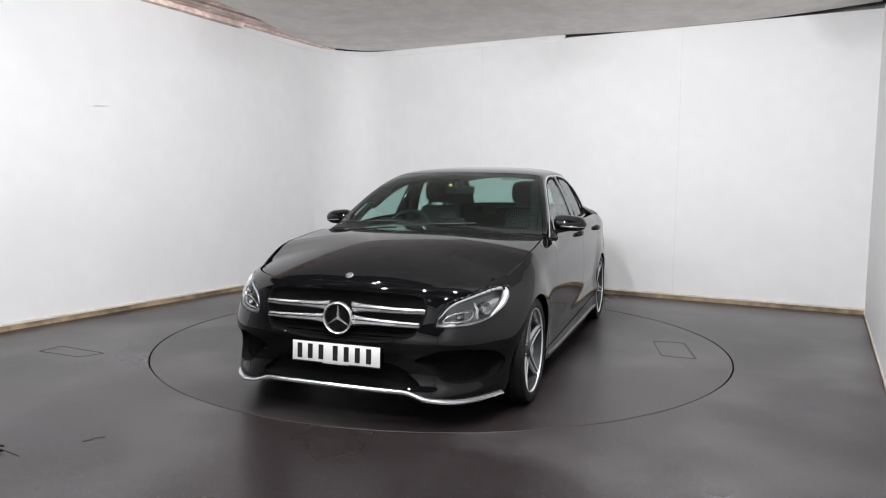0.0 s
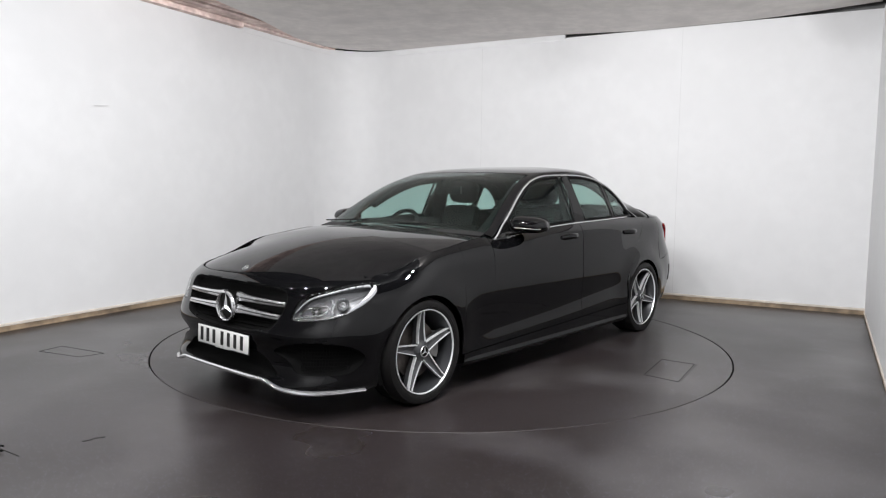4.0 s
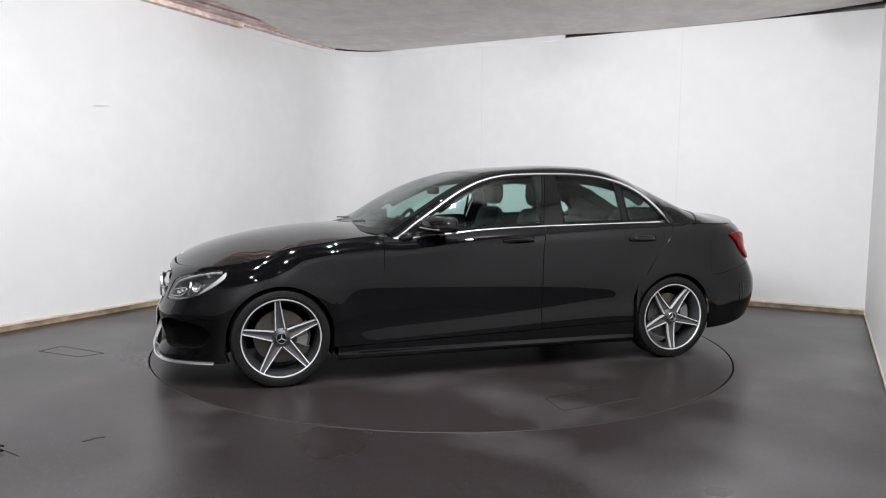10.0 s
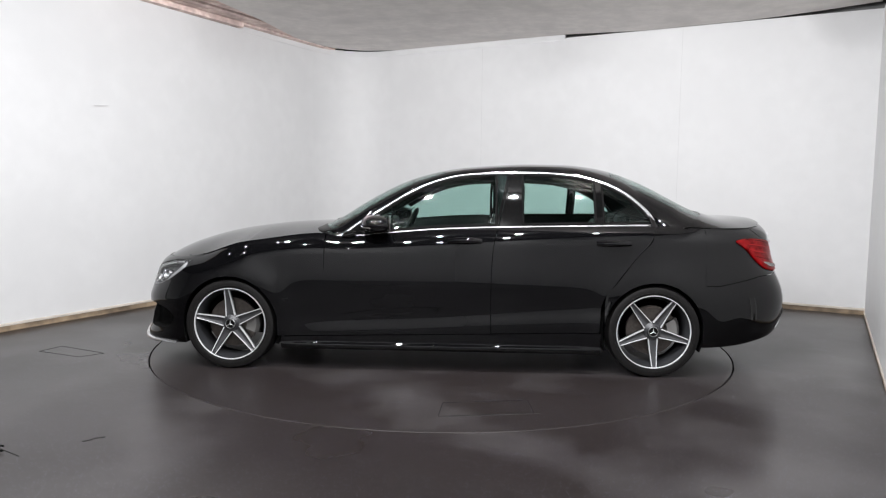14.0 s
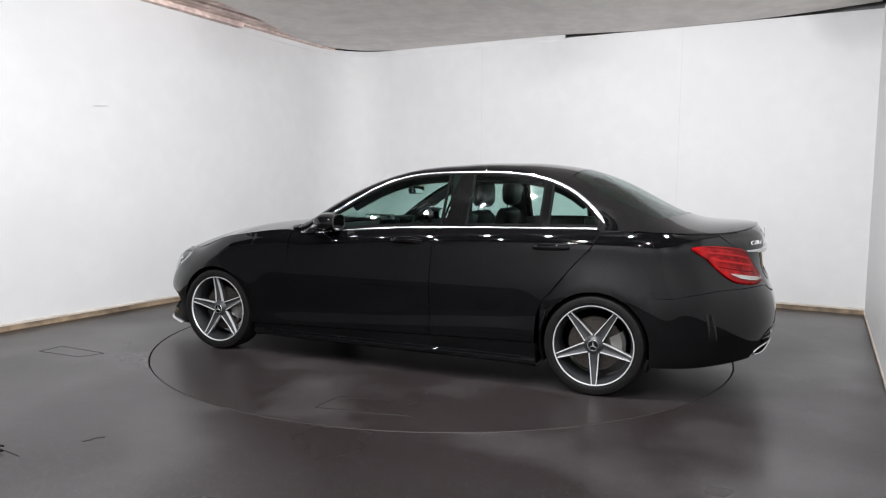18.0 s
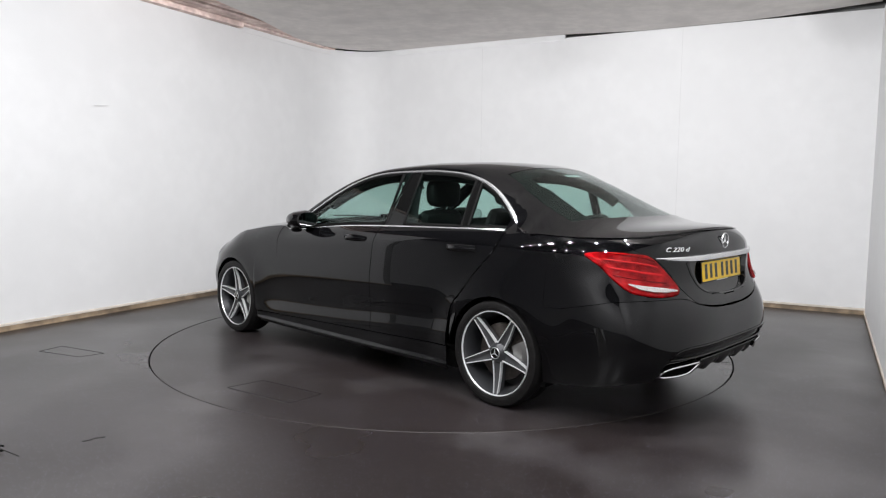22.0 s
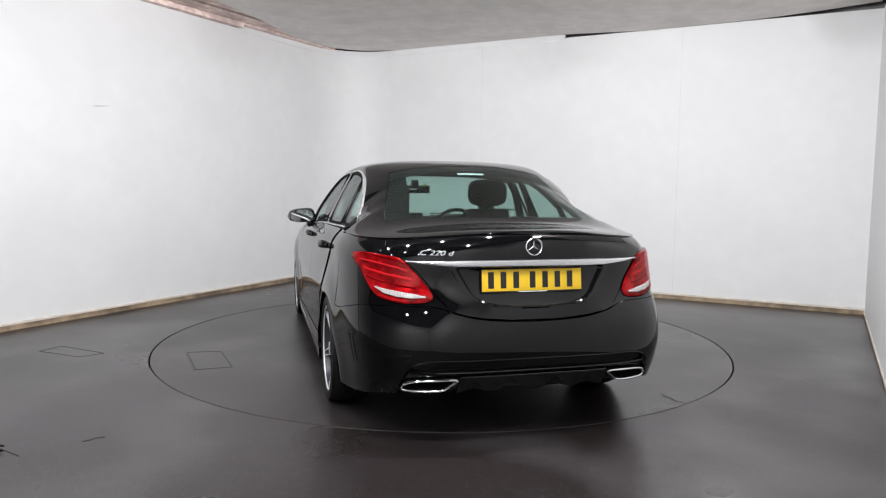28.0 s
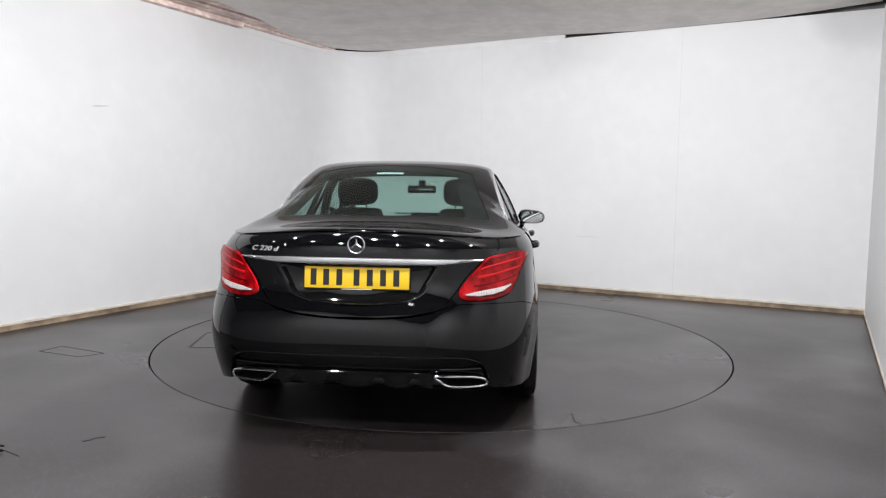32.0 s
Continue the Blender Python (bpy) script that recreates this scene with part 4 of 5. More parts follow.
# side windows
def pane(x0, x1, n=24, m=12, trim=0.012, off=0.0):
    """A side pane between two upright edges, given as places or as x(z)."""
    a0, a1 = (x if callable(x) else (lambda z, x=x: x) for x in (x0, x1))
    rows = []
    for k in lin(0, 1, n):
        row = []
        for j in lin(0, 1, m):
            z = 1.1
            for _ in range(8):
                x = a0(z) + (a1(z) - a0(z)) * k
                lo = shoulder_z(x) + 0.002
                z = lo + (max(rail_z(x) - trim, lo + 0.001) - lo) * j
            row.append(Vector((x, pane_y(x, z) - 0.006 + off, z)))
        rows.append(row)
    return rows


def POST(d):
    """The leaning rear edge of the front door's frame, moved forward by d."""
    return lambda z: -0.388 - 0.235 * (z - 0.98) + d


for name, x0, x1, mat in (("front_window", POST(0.022), 0.675, M_GLASS), ("rear_door_window", -1.042, -0.545, M_GLASS), ("quarter_window", -1.42, -1.092, M_GLASS)):
    both(name, pane(x0, x1), mat, car, 0.004)
both("door_pillar", pane(POST(0.003), POST(0.020), 6, 12, 0.012, 0.004), M_PILLAR, car, 0.003)
both("door_pillar", pane(-0.547, POST(-0.003), 6, 12, 0.012, 0.004), M_PILLAR, car, 0.003)
both("window_divider", pane(-1.090, -1.044, 3, 12, 0.012, 0.003), M_PILLAR, car, 0.003)


# bright strip round the side windows
def strip_loop():
    pts = [Vector((x, pane_y(x, shoulder_z(x)) + 0.004, shoulder_z(x))) for x in lin(0.70, -1.452, 40)]
    pts += [Vector((x, pane_y(x, rail_z(x)) + 0.002, rail_z(x) - 0.004)) for x in [-1.459, -1.454, -1.447, -1.439, -1.43, -1.418, -1.403, -1.385] + lin(-1.36, 0.69, 54)]
    return pts


for sg in (1, -1):
    bm = bmesh.new()
    tube(bm, [(p.x, p.y * sg, p.z) for p in strip_loop()], lambda t: 0.0088 + 0.0080 * max(0.0, 1 - abs(t - 0.45) / 0.14) ** 0.8, 8, closed=True, flat=0.9)
    part("window_trim", bm, M_BRIGHT, car, "bright chrome strip")

# ---- inner body: shell under the panels, floor pan, wheel wells ----
def under_rows(x0, x1, z0, z1, n):
    return [[skin(x, z0 + (min(z1, shoulder_z(x) - 0.045) - z0) * k / 7, -0.014) for k in range(8)] for x in lin(x0, x1, n)]


both("inner_panel", under_rows(-1.04, 1.05, 0.19, 0.93, 16), M_UNDER, car, 0.004)
bm = bmesh.new()
box(bm, (-2.05, -0.60, 0.19), (1.95, 0.60, 0.24))
box(bm, (-1.05, -0.80, 0.137), (1.05, 0.80, 0.24))
part("floor_pan", bm, M_UNDER, car)
for cx in (1.42, -1.42):
    for sg in (1, -1):
        bm = bmesh.new()
        rows = [[Vector((cx + r * math.cos(q), sg * y, HUB_Z + r * math.sin(q))) for y, r in ((0.855, ARCH + 0.002), (0.84, ARCH + 0.02), (0.58, ARCH + 0.02), (0.58, 0.02))] for q in lin(-0.42, math.pi + 0.42, 36)]
        lattice(bm, rows)
        part("wheel_well", bm, M_UNDER, car)


# ---- wheels ----
def wheel(x, sg, turn):
    w = new("wheel")
    w.parent = car
    w.location = (x, sg * 0.790, HUB_Z)
    w.rotation_euler = (0, 0, 0 if sg > 0 else math.pi)
    R = HUB_Z + 0.003
    bm = bmesh.new()
    lathe(bm, [(0.246, 0.098), (0.252, 0.108), (0.275, 0.114), (0.298, 0.106), (R - 0.008, 0.088), (R, 0.07), (R, 0.03), (R - 0.006, 0.026), (R, 0.022), (R, -0.022), (R - 0.006, -0.026), (R, -0.03), (R, -0.07), (R - 0.01, -0.09), (0.29, -0.11), (0.246, -0.098)], 216)
    for v in bm.verts:
        r = math.hypot(v.co.x, v.co.z)
        k = int(round((math.atan2(v.co.z, v.co.x) % (2 * math.pi)) / (2 * math.pi) * 216)) % 216
        if r > R - 0.0115 and abs(v.co.y) > 0.028 and k % 2 == 0:
            v.co.x, v.co.z = v.co.x * (r - 0.0025) / r, v.co.z * (r - 0.0025) / r
    part("tyre", bm, M_TYRE, w)
    bm = bmesh.new()
    lathe(bm, [(0.262, 0.1095), (0.263, 0.1125), (0.266, 0.1125), (0.267, 0.1115)], 72)
    part("sidewall_ring", bm, M_TYRE, w)
    bm = bmesh.new()
    lathe(bm, [(0.246, 0.098), (0.2445, 0.106), (0.2405, 0.106), (0.237, 0.098)], 72)
    part("rim_lip", bm, M_RIM, w)
    bm = bmesh.new()
    lathe(bm, [(0.235, 0.099), (0.222, 0.06), (0.213, 0.02), (0.22, -0.09), (0.245, -0.098)], 72)
    part("rim_barrel", bm, M_RIMGREY, w)
    bm = bmesh.new()
    lathe(bm, [(0.02, 0.02), (0.165, 0.02), (0.165, -0.005), (0.02, -0.005)], 48)
    part("brake_disc", bm, M_DISC, w)
    for k in range(5):
        q = turn + 2 * math.pi * k / 5
        c, s = math.cos(q), math.sin(q)

        def at(r, t, y):
            return Vector((c * r - s * t, y, s * r + c * t))
        # a tapered spoke: two bright machined ridges with a grey valley between
        for side in (1, -1):
            bm = bmesh.new()
            rows = []
            for r in lin(0.050, 0.236, 9):
                k1 = (r - 0.050) / 0.186
                half = 0.0325 - 0.0165 * k1
                wd = 0.0066 - 0.0018 * k1
                y = 0.076 + 0.022 * k1 - 0.006 * math.sin(math.pi * k1)
                rows.append([at(r, side * half, y - 0.02), at(r, side * half, y), at(r, side * (half - wd), y), at(r, side * (half - wd), y - 0.02)])
            vs = lattice(bm, rows, closed_v=True)
            bm.faces.new(vs[0]), bm.faces.new(vs[-1][::-1])
            part("spoke_edge", bm, M_RIM, w)
        bm = bmesh.new()
        rows = []
        for r in lin(0.035, 0.236, 9):
            k1 = (r - 0.035) / 0.201
            half = 0.0335 - 0.0175 * k1
            y = 0.076 + 0.022 * k1 - 0.006 * math.sin(math.pi * k1)
            rows.append([at(r, -half * 0.8, y - 0.055), at(r, -half, y - 0.004), at(r, -half * 0.35, y - 0.013), at(r, half * 0.35, y - 0.013), at(r, half, y - 0.004), at(r, half * 0.8, y - 0.055)])
        vs = lattice(bm, rows, closed_v=True)
        bm.faces.new(vs[0]), bm.faces.new(vs[-1][::-1])
        part("spoke", bm, M_SPOKE, w)
        bm = bmesh.new()
        q2 = q + math.pi / 5
        lathe(bm, [(0.0, 0.070), (0.009, 0.070), (0.010, 0.055), (0.010, 0.03)], 10, centre=(0.052 * math.cos(q2), 0, 0.052 * math.sin(q2)))
        part("wheel_bolt", bm, M_TRIMBLACK, w)
    bm = bmesh.new()
    lathe(bm, [(0.0, 0.092), (0.026, 0.092), (0.034, 0.088), (0.044, 0.080), (0.060, 0.066), (0.066, 0.03)], 30)
    part("hub", bm, M_RIMGREY, w)
    bm = bmesh.new()
    lathe(bm, [(0.0, 0.0932), (0.028, 0.0932), (0.0295, 0.0915)], 30)
    part("hub_cap", bm, M_GLOSSBLACK, w)
    bm = bmesh.new()
    lathe(bm, [(0.029, 0.091), (0.0315, 0.0945), (0.034, 0.091)], 30)
    for k in range(3):
        q = math.pi / 2 + 2 * math.pi * k / 3
        tube(bm, [(0, 0.094, 0), (0.027 * math.cos(q), 0.094, 0.027 * math.sin(q))], lambda t: 0.004 * (1 - t) + 0.001, 6)
    part("hub_emblem", bm, M_SATIN, w)
    bm = bmesh.new()
    rows = [[Vector((r * math.cos(q), y, r * math.sin(q))) for r, y in ((0.10, -0.02), (0.10, 0.05), (0.165, 0.05), (0.185, 0.03), (0.185, -0.02))] for q in (lin(math.pi - 0.5, math.pi + 0.4, 8) if sg > 0 else lin(-0.4, 0.5, 8))]
    vs = lattice(bm, rows, closed_v=True)
    bm.faces.new(vs[0]), bm.faces.new(vs[-1][::-1])
    part("brake_caliper", bm, M_CALIPER, w)
    return w


for x, t in ((1.42, math.pi / 2 - 0.10), (-1.42, -math.pi / 2 - 0.05)):
    wheel(x, 1, t)
    wheel(x, -1, t + 0.4)

# ---- front end ----
for sg in (1, -1):
    lamp_set = new("headlamp")
    lamp_set.parent = car
    lamp_set["label"] = "clear headlamp with chrome reflectors and eyebrow strip"
    part("bezel", dish(nose, LAMP_F, [(1.035, 0.001), (1.0, 0.0035), (0.955, 0.003), (0.94, -0.004)], sg, close=False), M_GLOSSBLACK, lamp_set)
    part("housing", dish(nose, LAMP_F, [(0.943, -0.002), (0.92, -0.014), (0.80, -0.045), (0.4, -0.055)], sg), M_LAMPGREY, lamp_set)
    lens = part("lens", dish(nose, LAMP_F, [(0.965, 0.004), (0.9, 0.007), (0.6, 0.009), (0.25, 0.010)], sg), M_LENS, lamp_set)
    lens.visible_shadow = False
    top = [(0.535, 0.552), (0.560, 0.590), (0.595, 0.624), (0.642, 0.652), (0.709, 0.674), (0.787, 0.695), (0.865, 0.709), (0.940, 0.711), (0.958, 0.694), (0.943, 0.662), (0.905, 0.625), (0.850, 0.590), (0.800, 0.570)]
    broad = curve([(0.0, 0.003), (0.25, 0.0055), (0.5, 0.007), (0.6, 0.012), (0.7, 0.019), (0.8, 0.017), (0.92, 0.008), (1.0, 0.003)])
    bm = bmesh.new()
    tube(bm, [nose(sg * v, z, -0.006) for v, z in rounded(top)[:61]], broad, 8)
    part("light_hook", bm, M_LIGHTBAR, lamp_set, "white light guide hook")
    bm = bmesh.new()
    tube(bm, [nose(sg * v, z, -0.004) for v, z in ((0.830, 0.577), (0.76, 0.558), (0.68, 0.546), (0.60, 0.540), (0.555, 0.538), (0.535, 0.545))], 0.0035, 6)
    part("lower_trim", bm, M_REFL, lamp_set)
    bm = bmesh.new()
    strip = [(0.60, 0.648), (0.66, 0.668), (0.74, 0.688), (0.83, 0.706), (0.92, 0.716), (0.975, 0.715)]
    lattice(bm, [[nose(sg * v, z + dz, o) for dz, o in ((-0.006, -0.010), (-0.004, -0.004), (0.010, -0.002), (0.012, -0.008))] for v, z in strip])
    part("brow", bm, M_GLOSSBLACK, lamp_set)
    loop = rounded([(0.565, 0.566), (0.60, 0.590), (0.66, 0.606), (0.715, 0.612), (0.725, 0.595), (0.70, 0.570), (0.64, 0.559), (0.58, 0.556)])
    bm = bmesh.new()
    tube(bm, [nose(sg * v, z, -0.006) for v, z in loop], 0.0045, 6, closed=True)
    part("inner_loop", bm, M_REFL, lamp_set)
    rib = [(0.735, 0.652), (0.752, 0.620), (0.745, 0.590), (0.752, 0.572)]
    bm = bmesh.new()
    tube(bm, [nose(sg * v, z, -0.008) for v, z in rib], 0.009, 7, flat=0.6)
    part("inner_rib", bm, M_REFL, lamp_set)
    for v, z, r in ((0.655, 0.588, 0.026), (0.80, 0.625, 0.036)):
        c = nose(sg * v, z, -0.03)
        d = (nose(sg * v, z, 0.02) - c).normalized()
        q = d.to_track_quat("Z", "Y").to_matrix().to_4x4()
        bm = bmesh.new()
        lathe(bm, [(0.0, -0.004), (r * 0.45, -0.002), (r * 0.8, 0.012), (r * 0.95, 0.022), (r, 0.018), (r, -0.01)], 9, "z")
        bmesh.ops.transform(bm, matrix=Matrix.Translation(c) @ q, verts=bm.verts)
        part("reflector", bm, M_REFLDARK, lamp_set, "faceted grey reflector")
        bm = bmesh.new()
        bmesh.ops.create_icosphere(bm, subdivisions=1, radius=r * 0.34)
        bmesh.ops.transform(bm, matrix=Matrix.Translation(c) @ q @ Matrix.Diagonal((0.7, 1.5, 0.6, 1)), verts=bm.verts)
        part("bulb_shield", bm, M_REFL, lamp_set)
    for k in range(9):
        v = 0.635 + 0.036 * k
        z = 0.667 + 0.21 * (v - 0.635) - 0.15 * (v - 0.635) ** 2
        bm = bmesh.new()
        bmesh.ops.create_icosphere(bm, subdivisions=1, radius=0.0075)
        bmesh.ops.translate(bm, vec=nose(sg * v, z, -0.001), verts=bm.verts)
        part("led_bead", bm, M_REFL, lamp_set)
    intake = part("side_intake", dish(nose, INTAKE, [(1.05, 0.0012), (1.02, 0.003), (0.98, 0.001), (0.93, -0.03), (0.8, -0.055)], sg), M_UNDER, car)
    mesh_lines = bmesh.new()
    for k in range(8):
        z = 0.268 + 0.018 * k
        tube(mesh_lines, [nose(sg * v, z, -0.036) for v in lin(0.58, 0.90, 14)], 0.0018, 4)
    for k in range(17):
        v = 0.585 + 0.02 * k
        tube(mesh_lines, [nose(sg * v, z, -0.036) for z in lin(0.262, 0.40, 5)], 0.0018, 4)
    part("mesh_insert", mesh_lines, M_UNDER, intake)

grille = new("grille")
grille.parent = car
part("grille_well", dish(nose, GRILLE, [(1.03, 0.001), (1.0, 0.005), (0.965, 0.003), (0.95, -0.03), (0.7, -0.05)]), M_UNDER, grille)
for z0, z1, w0 in ((0.612, 0.607, 0.476), (0.548, 0.538, 0.438)):
    for sg in (1, -1):
        line = [(v, z0 + (z1 - z0) * v / w0) for v in lin(0.075, w0, 14)]
        part("grille_bar", ribbon(nose, line, lambda t: 0.0195 - 0.005 * t + 0.010 * (1 - t) ** 8, -0.012, 0.020, sign=sg), M_BRIGHT, grille, "silver grille bar")
        part("bar_groove", ribbon(nose, line, lambda t: 0.0034 - 0.001 * t, 0.0115, 0.002, sign=sg), M_GLOSSBLACK, grille)
bm = bmesh.new()
for k in range(5):
    z = 0.458 + 0.027 * k
    w = 0.40 if z < 0.5 else 0.46
    tube(bm, [nose(v, z, -0.035) for v in lin(-w, w, 21)], 0.004, 4)
part("grille_mesh", bm, M_UNDER, grille)


def emblem(name, c, r, depth, parent, axis=1):
    bm = bmesh.new()
    lathe(bm, [(r * 0.86, 0.0), (r * 0.88, depth), (r * 0.94, depth * 1.3), (r, depth), (r * 1.02, 0.0)], 40, "x")
    for k in range(3):
        q = math.pi / 2 + 2 * math.pi * k / 3
        d, t = Vector((0, math.cos(q), math.sin(q))), Vector((0, -math.sin(q), math.cos(q)))
        o = Vector((depth * 1.2, 0, 0))
        a, b, e, m = bm.verts.new(t * r * 0.13), bm.verts.new(-t * r * 0.13), bm.verts.new(d * r * 0.9 + o * 0.4), bm.verts.new(o)
        f = bm.verts.new(-d * r * 0.12)
        bm.faces.new((a, m, e)), bm.faces.new((m, b, e)), bm.faces.new((a, f, m)), bm.faces.new((f, b, m))
    if axis < 0:
        bmesh.ops.scale(bm, vec=(-1, 1, 1), verts=bm.verts)
    bmesh.ops.translate(bm, vec=c, verts=bm.verts)
    return part(name, bm, M_BRIGHT, parent, "chrome ring emblem")


disc = bmesh.new()
lathe(disc, [(0.0, 2.146), (0.078, 2.146), (0.082, 2.12), (0.082, 2.08)], 40, "x", (0, 0, 0.553))
part("emblem_base", disc, M_GLOSSBLACK, grille)
emblem("emblem", Vector((2.142, 0, 0.553)), 0.086, 0.016, grille)
bm = bmesh.new()
lathe(bm, [(0.0, 0.004), (0.017, 0.0035), (0.021, 0.002), (0.022, -0.004)], 24, "z")
bmesh.ops.transform(bm, matrix=pose(2.016, 0, bonnet_z(2.016) + 0.0005, 0, 33, 0), verts=bm.verts)
badge = part("bonnet_badge", bm, M_SATIN, car, "round silver bonnet badge")
for r, z, mat in ((0.0155, 0.0042, M_CHAR), (0.0105, 0.0050, M_SATIN)):
    bm = bmesh.new()
    lathe(bm, [(0.0, z), (r, z), (r + 0.001, z - 0.002)], 24, "z")
    bmesh.ops.transform(bm, matrix=pose(2.016, 0, bonnet_z(2.016) + 0.0005, 0, 33, 0), verts=bm.verts)
    part("badge_face", bm, mat, badge)

part("lower_intake", dish(nose, LOWER, [(1.03, 0.0008), (1.01, 0.002), (0.98, 0.0), (0.95, -0.03), (0.8, -0.05)]), M_UNDER, car)
line = [(v, front_low(abs(v)) + 0.004) for v in lin(-1.03, 1.03, 81)]
part("splitter_strip", ribbon(nose, line, lambda t: 0.0088 * min(1.0, 0.4 + 6 * t, 0.4 + 6 * (1 - t)), 0.006, 0.016), M_BRIGHT, car, "bright chrome splitter strip")
for v in (0.30, 0.93):
    for sg in (1, -1):
        bm = bmesh.new()
        bmesh.ops.create_icosphere(bm, subdivisions=2, radius=0.011)
        bmesh.ops.translate(bm, vec=nose(sg * v, 0.455 if v < 0.5 else 0.47, -0.006), verts=bm.verts)
        part("parking_sensor", bm, M_GLOSSBLACK, car)


def plate(name, centre, normal_tilt, facing, colour, parent, label):
    p = new(name)
    p.parent, p["label"] = parent, label
    p.matrix_basis = Matrix.Translation(centre) @ Euler((0, radians(normal_tilt), 0)).to_matrix().to_4x4() @ (Matrix() if facing > 0 else pose(0, 0, 0, 0, 0, 180))
    bm = bmesh.new()
    box(bm, (-0.004, -0.262, -0.057), (0.002, 0.262, 0.057), 0.002)
    part("surround", bm, M_CHAR, p)
    bm = bmesh.new()
    box(bm, (0.0, -0.258, -0.050), (0.005, 0.258, 0.0545), 0.0015)
    part("face", bm, colour, p)
    for k, y in enumerate((0.195, 0.130, 0.065, 0.0, -0.085, -0.150, -0.213)):
        bm = bmesh.new()
        box(bm, (0.004, y - 0.0145, -0.036), (0.0062, y + 0.0145, 0.043))
        part("character_bar", bm, M_CHAR, p)
    bm = bmesh.new()
    box(bm, (0.001, -0.075, -0.0555), (0.0035, 0.075, -0.0515))
    part("small_print_bar", bm, M_WHITEPL, p)
    for y in (0.236, -0.236):
        bm = bmesh.new()
        lathe(bm, [(0.0, 0.0068), (0.005, 0.0062), (0.006, 0.004)], 10, "x", (0, y, 0.004))
        part("screw_cap", bm, colour, p)
    return p


plate("front_plate", (2.172, 0, 0.366), -2, 1, M_WHITEPL, car, "white number plate with dark bars")

# ---- tail ----
for sg in (1, -1):
    lamp_set = new("tail_lamp")
    lamp_set.parent = car
    lamp_set["label"] = "red tail lamp with a clear ribbed strip"
    part("backing", dish(tail, LAMP_R, [(1.0, 0.003), (0.95, 0.0085), (0.5, 0.0085)], sg), M_LAMPRED, lamp_set)
    lens = part("lens", dish(tail, LAMP_R, [(1.02, -0.003), (1.0, 0.008), (0.96, 0.015), (0.8, 0.018), (0.4, 0.019)], sg), M_RED_LENS, lamp_set)
    lens.visible_shadow = False
    strip = [(0.535, 0.726), (0.60, 0.729), (0.67, 0.736), (0.73, 0.746), (0.785, 0.763)]
    part("clear_strip", ribbon(tail, strip, lambda t: 0.003 + 0.011 * min(1, t * 3, (1 - t) * 3) ** 0.7, 0.0175, 0.003, sign=sg), M_CLEAR, lamp_set)
    for k in range(17):
        t = (k + 1.0) / 18
        v, z = 0.54 + 0.24 * t, 0.727 + 0.036 * t * t
        bm = bmesh.new()
        tube(bm, [tail(sg * v, z - 0.009, 0.0212), tail(sg * (v + 0.006), z + 0.009, 0.0212)], 0.0014, 4)
        part("strip_rib", bm, M_LAMPRIB, lamp_set)
    for dz, w in ((0.040, 0.0045), (0.080, 0.008), (0.122, 0.0055), (0.152, 0.004)):
        guide = [(0.565 + dz * 0.62, 0.728 + dz), (0.65 + dz * 0.3, 0.733 + dz * 1.06), (0.75 + dz * 0.25, 0.748 + dz * 1.06), (0.83 + dz * 0.50, 0.770 + dz * 0.98)]
        part("light_guide", ribbon(tail, guide, lambda t: w * (1 - 0.4 * t), 0.008, 0.004, sign=sg), M_RED_GUIDE if w > 0.005 else M_RED_DEEP, lamp_set)
    pipe = new("exhaust_trim")
    pipe.parent = car
    pipe["label"] = "chrome-rimmed exhaust outlet"
    part("outlet", dish(tail, PIPE, [(1.10, -0.021), (1.05, -0.010), (1.0, -0.004), (0.93, -0.006), (0.9, -0.05), (0.6, -0.07)], sg), M_UNDER, pipe)
    bm = bmesh.new()
    tube(bm, [tail(sg * v, z, -0.002) for v, z in PIPE], 0.0055, 6, closed=True)
    part("rim", bm, M_CHROME, pipe)
part("plate_recess", dish(tail, RECESS, [(1.03, 0.002), (1.0, 0.004), (0.965, 0.001), (0.93, -0.022), (0.6, -0.026)]), M_GLOSSBLACK, car)
line = [(v, 0.889 - 0.004 * (abs(v) / 0.65) ** 2 + 0.008 * max(0, (abs(v) - 0.45) / 0.2)) for v in lin(-0.652, 0.652, 61)]
part("boot_strip", ribbon(tail, line, lambda t: max(0.003, 0.016 - 0.012 * max(0.0, abs(2 * t - 1) - 0.65) / 0.35), 0.001, 0.012), M_BRIGHT, car, "bright chrome boot strip")
emblem("rear_emblem", Vector((tail_x(0.967) - 0.002, 0, 0.967)), 0.043, 0.006, car, -1)
plate("rear_plate", (-2.336, 0, 0.803), 6, -1, M_YELPL, car, "yellow number plate with dark bars")
part("bumper_crease", ribbon(tail, [(v, valance(abs(v)) + 0.004) for v in lin(-0.62, 0.62, 81)], lambda t: 0.006 * min(1, 12 * t, 12 * (1 - t)) + 0.001, -0.003, 0.007), M_PAINT, car)
part("bumper_lip", ribbon(tail, [(v, 0.380) for v in lin(-0.60, 0.60, 51)], 0.006, -0.023, 0.016), M_PAINT, car)
part("bumper_lip", ribbon(tail, [(v, 0.357) for v in lin(-0.34, 0.34, 31)], 0.004, -0.022, 0.014), M_GLOSSBLACK, car)
bm = bmesh.new()
rows = []
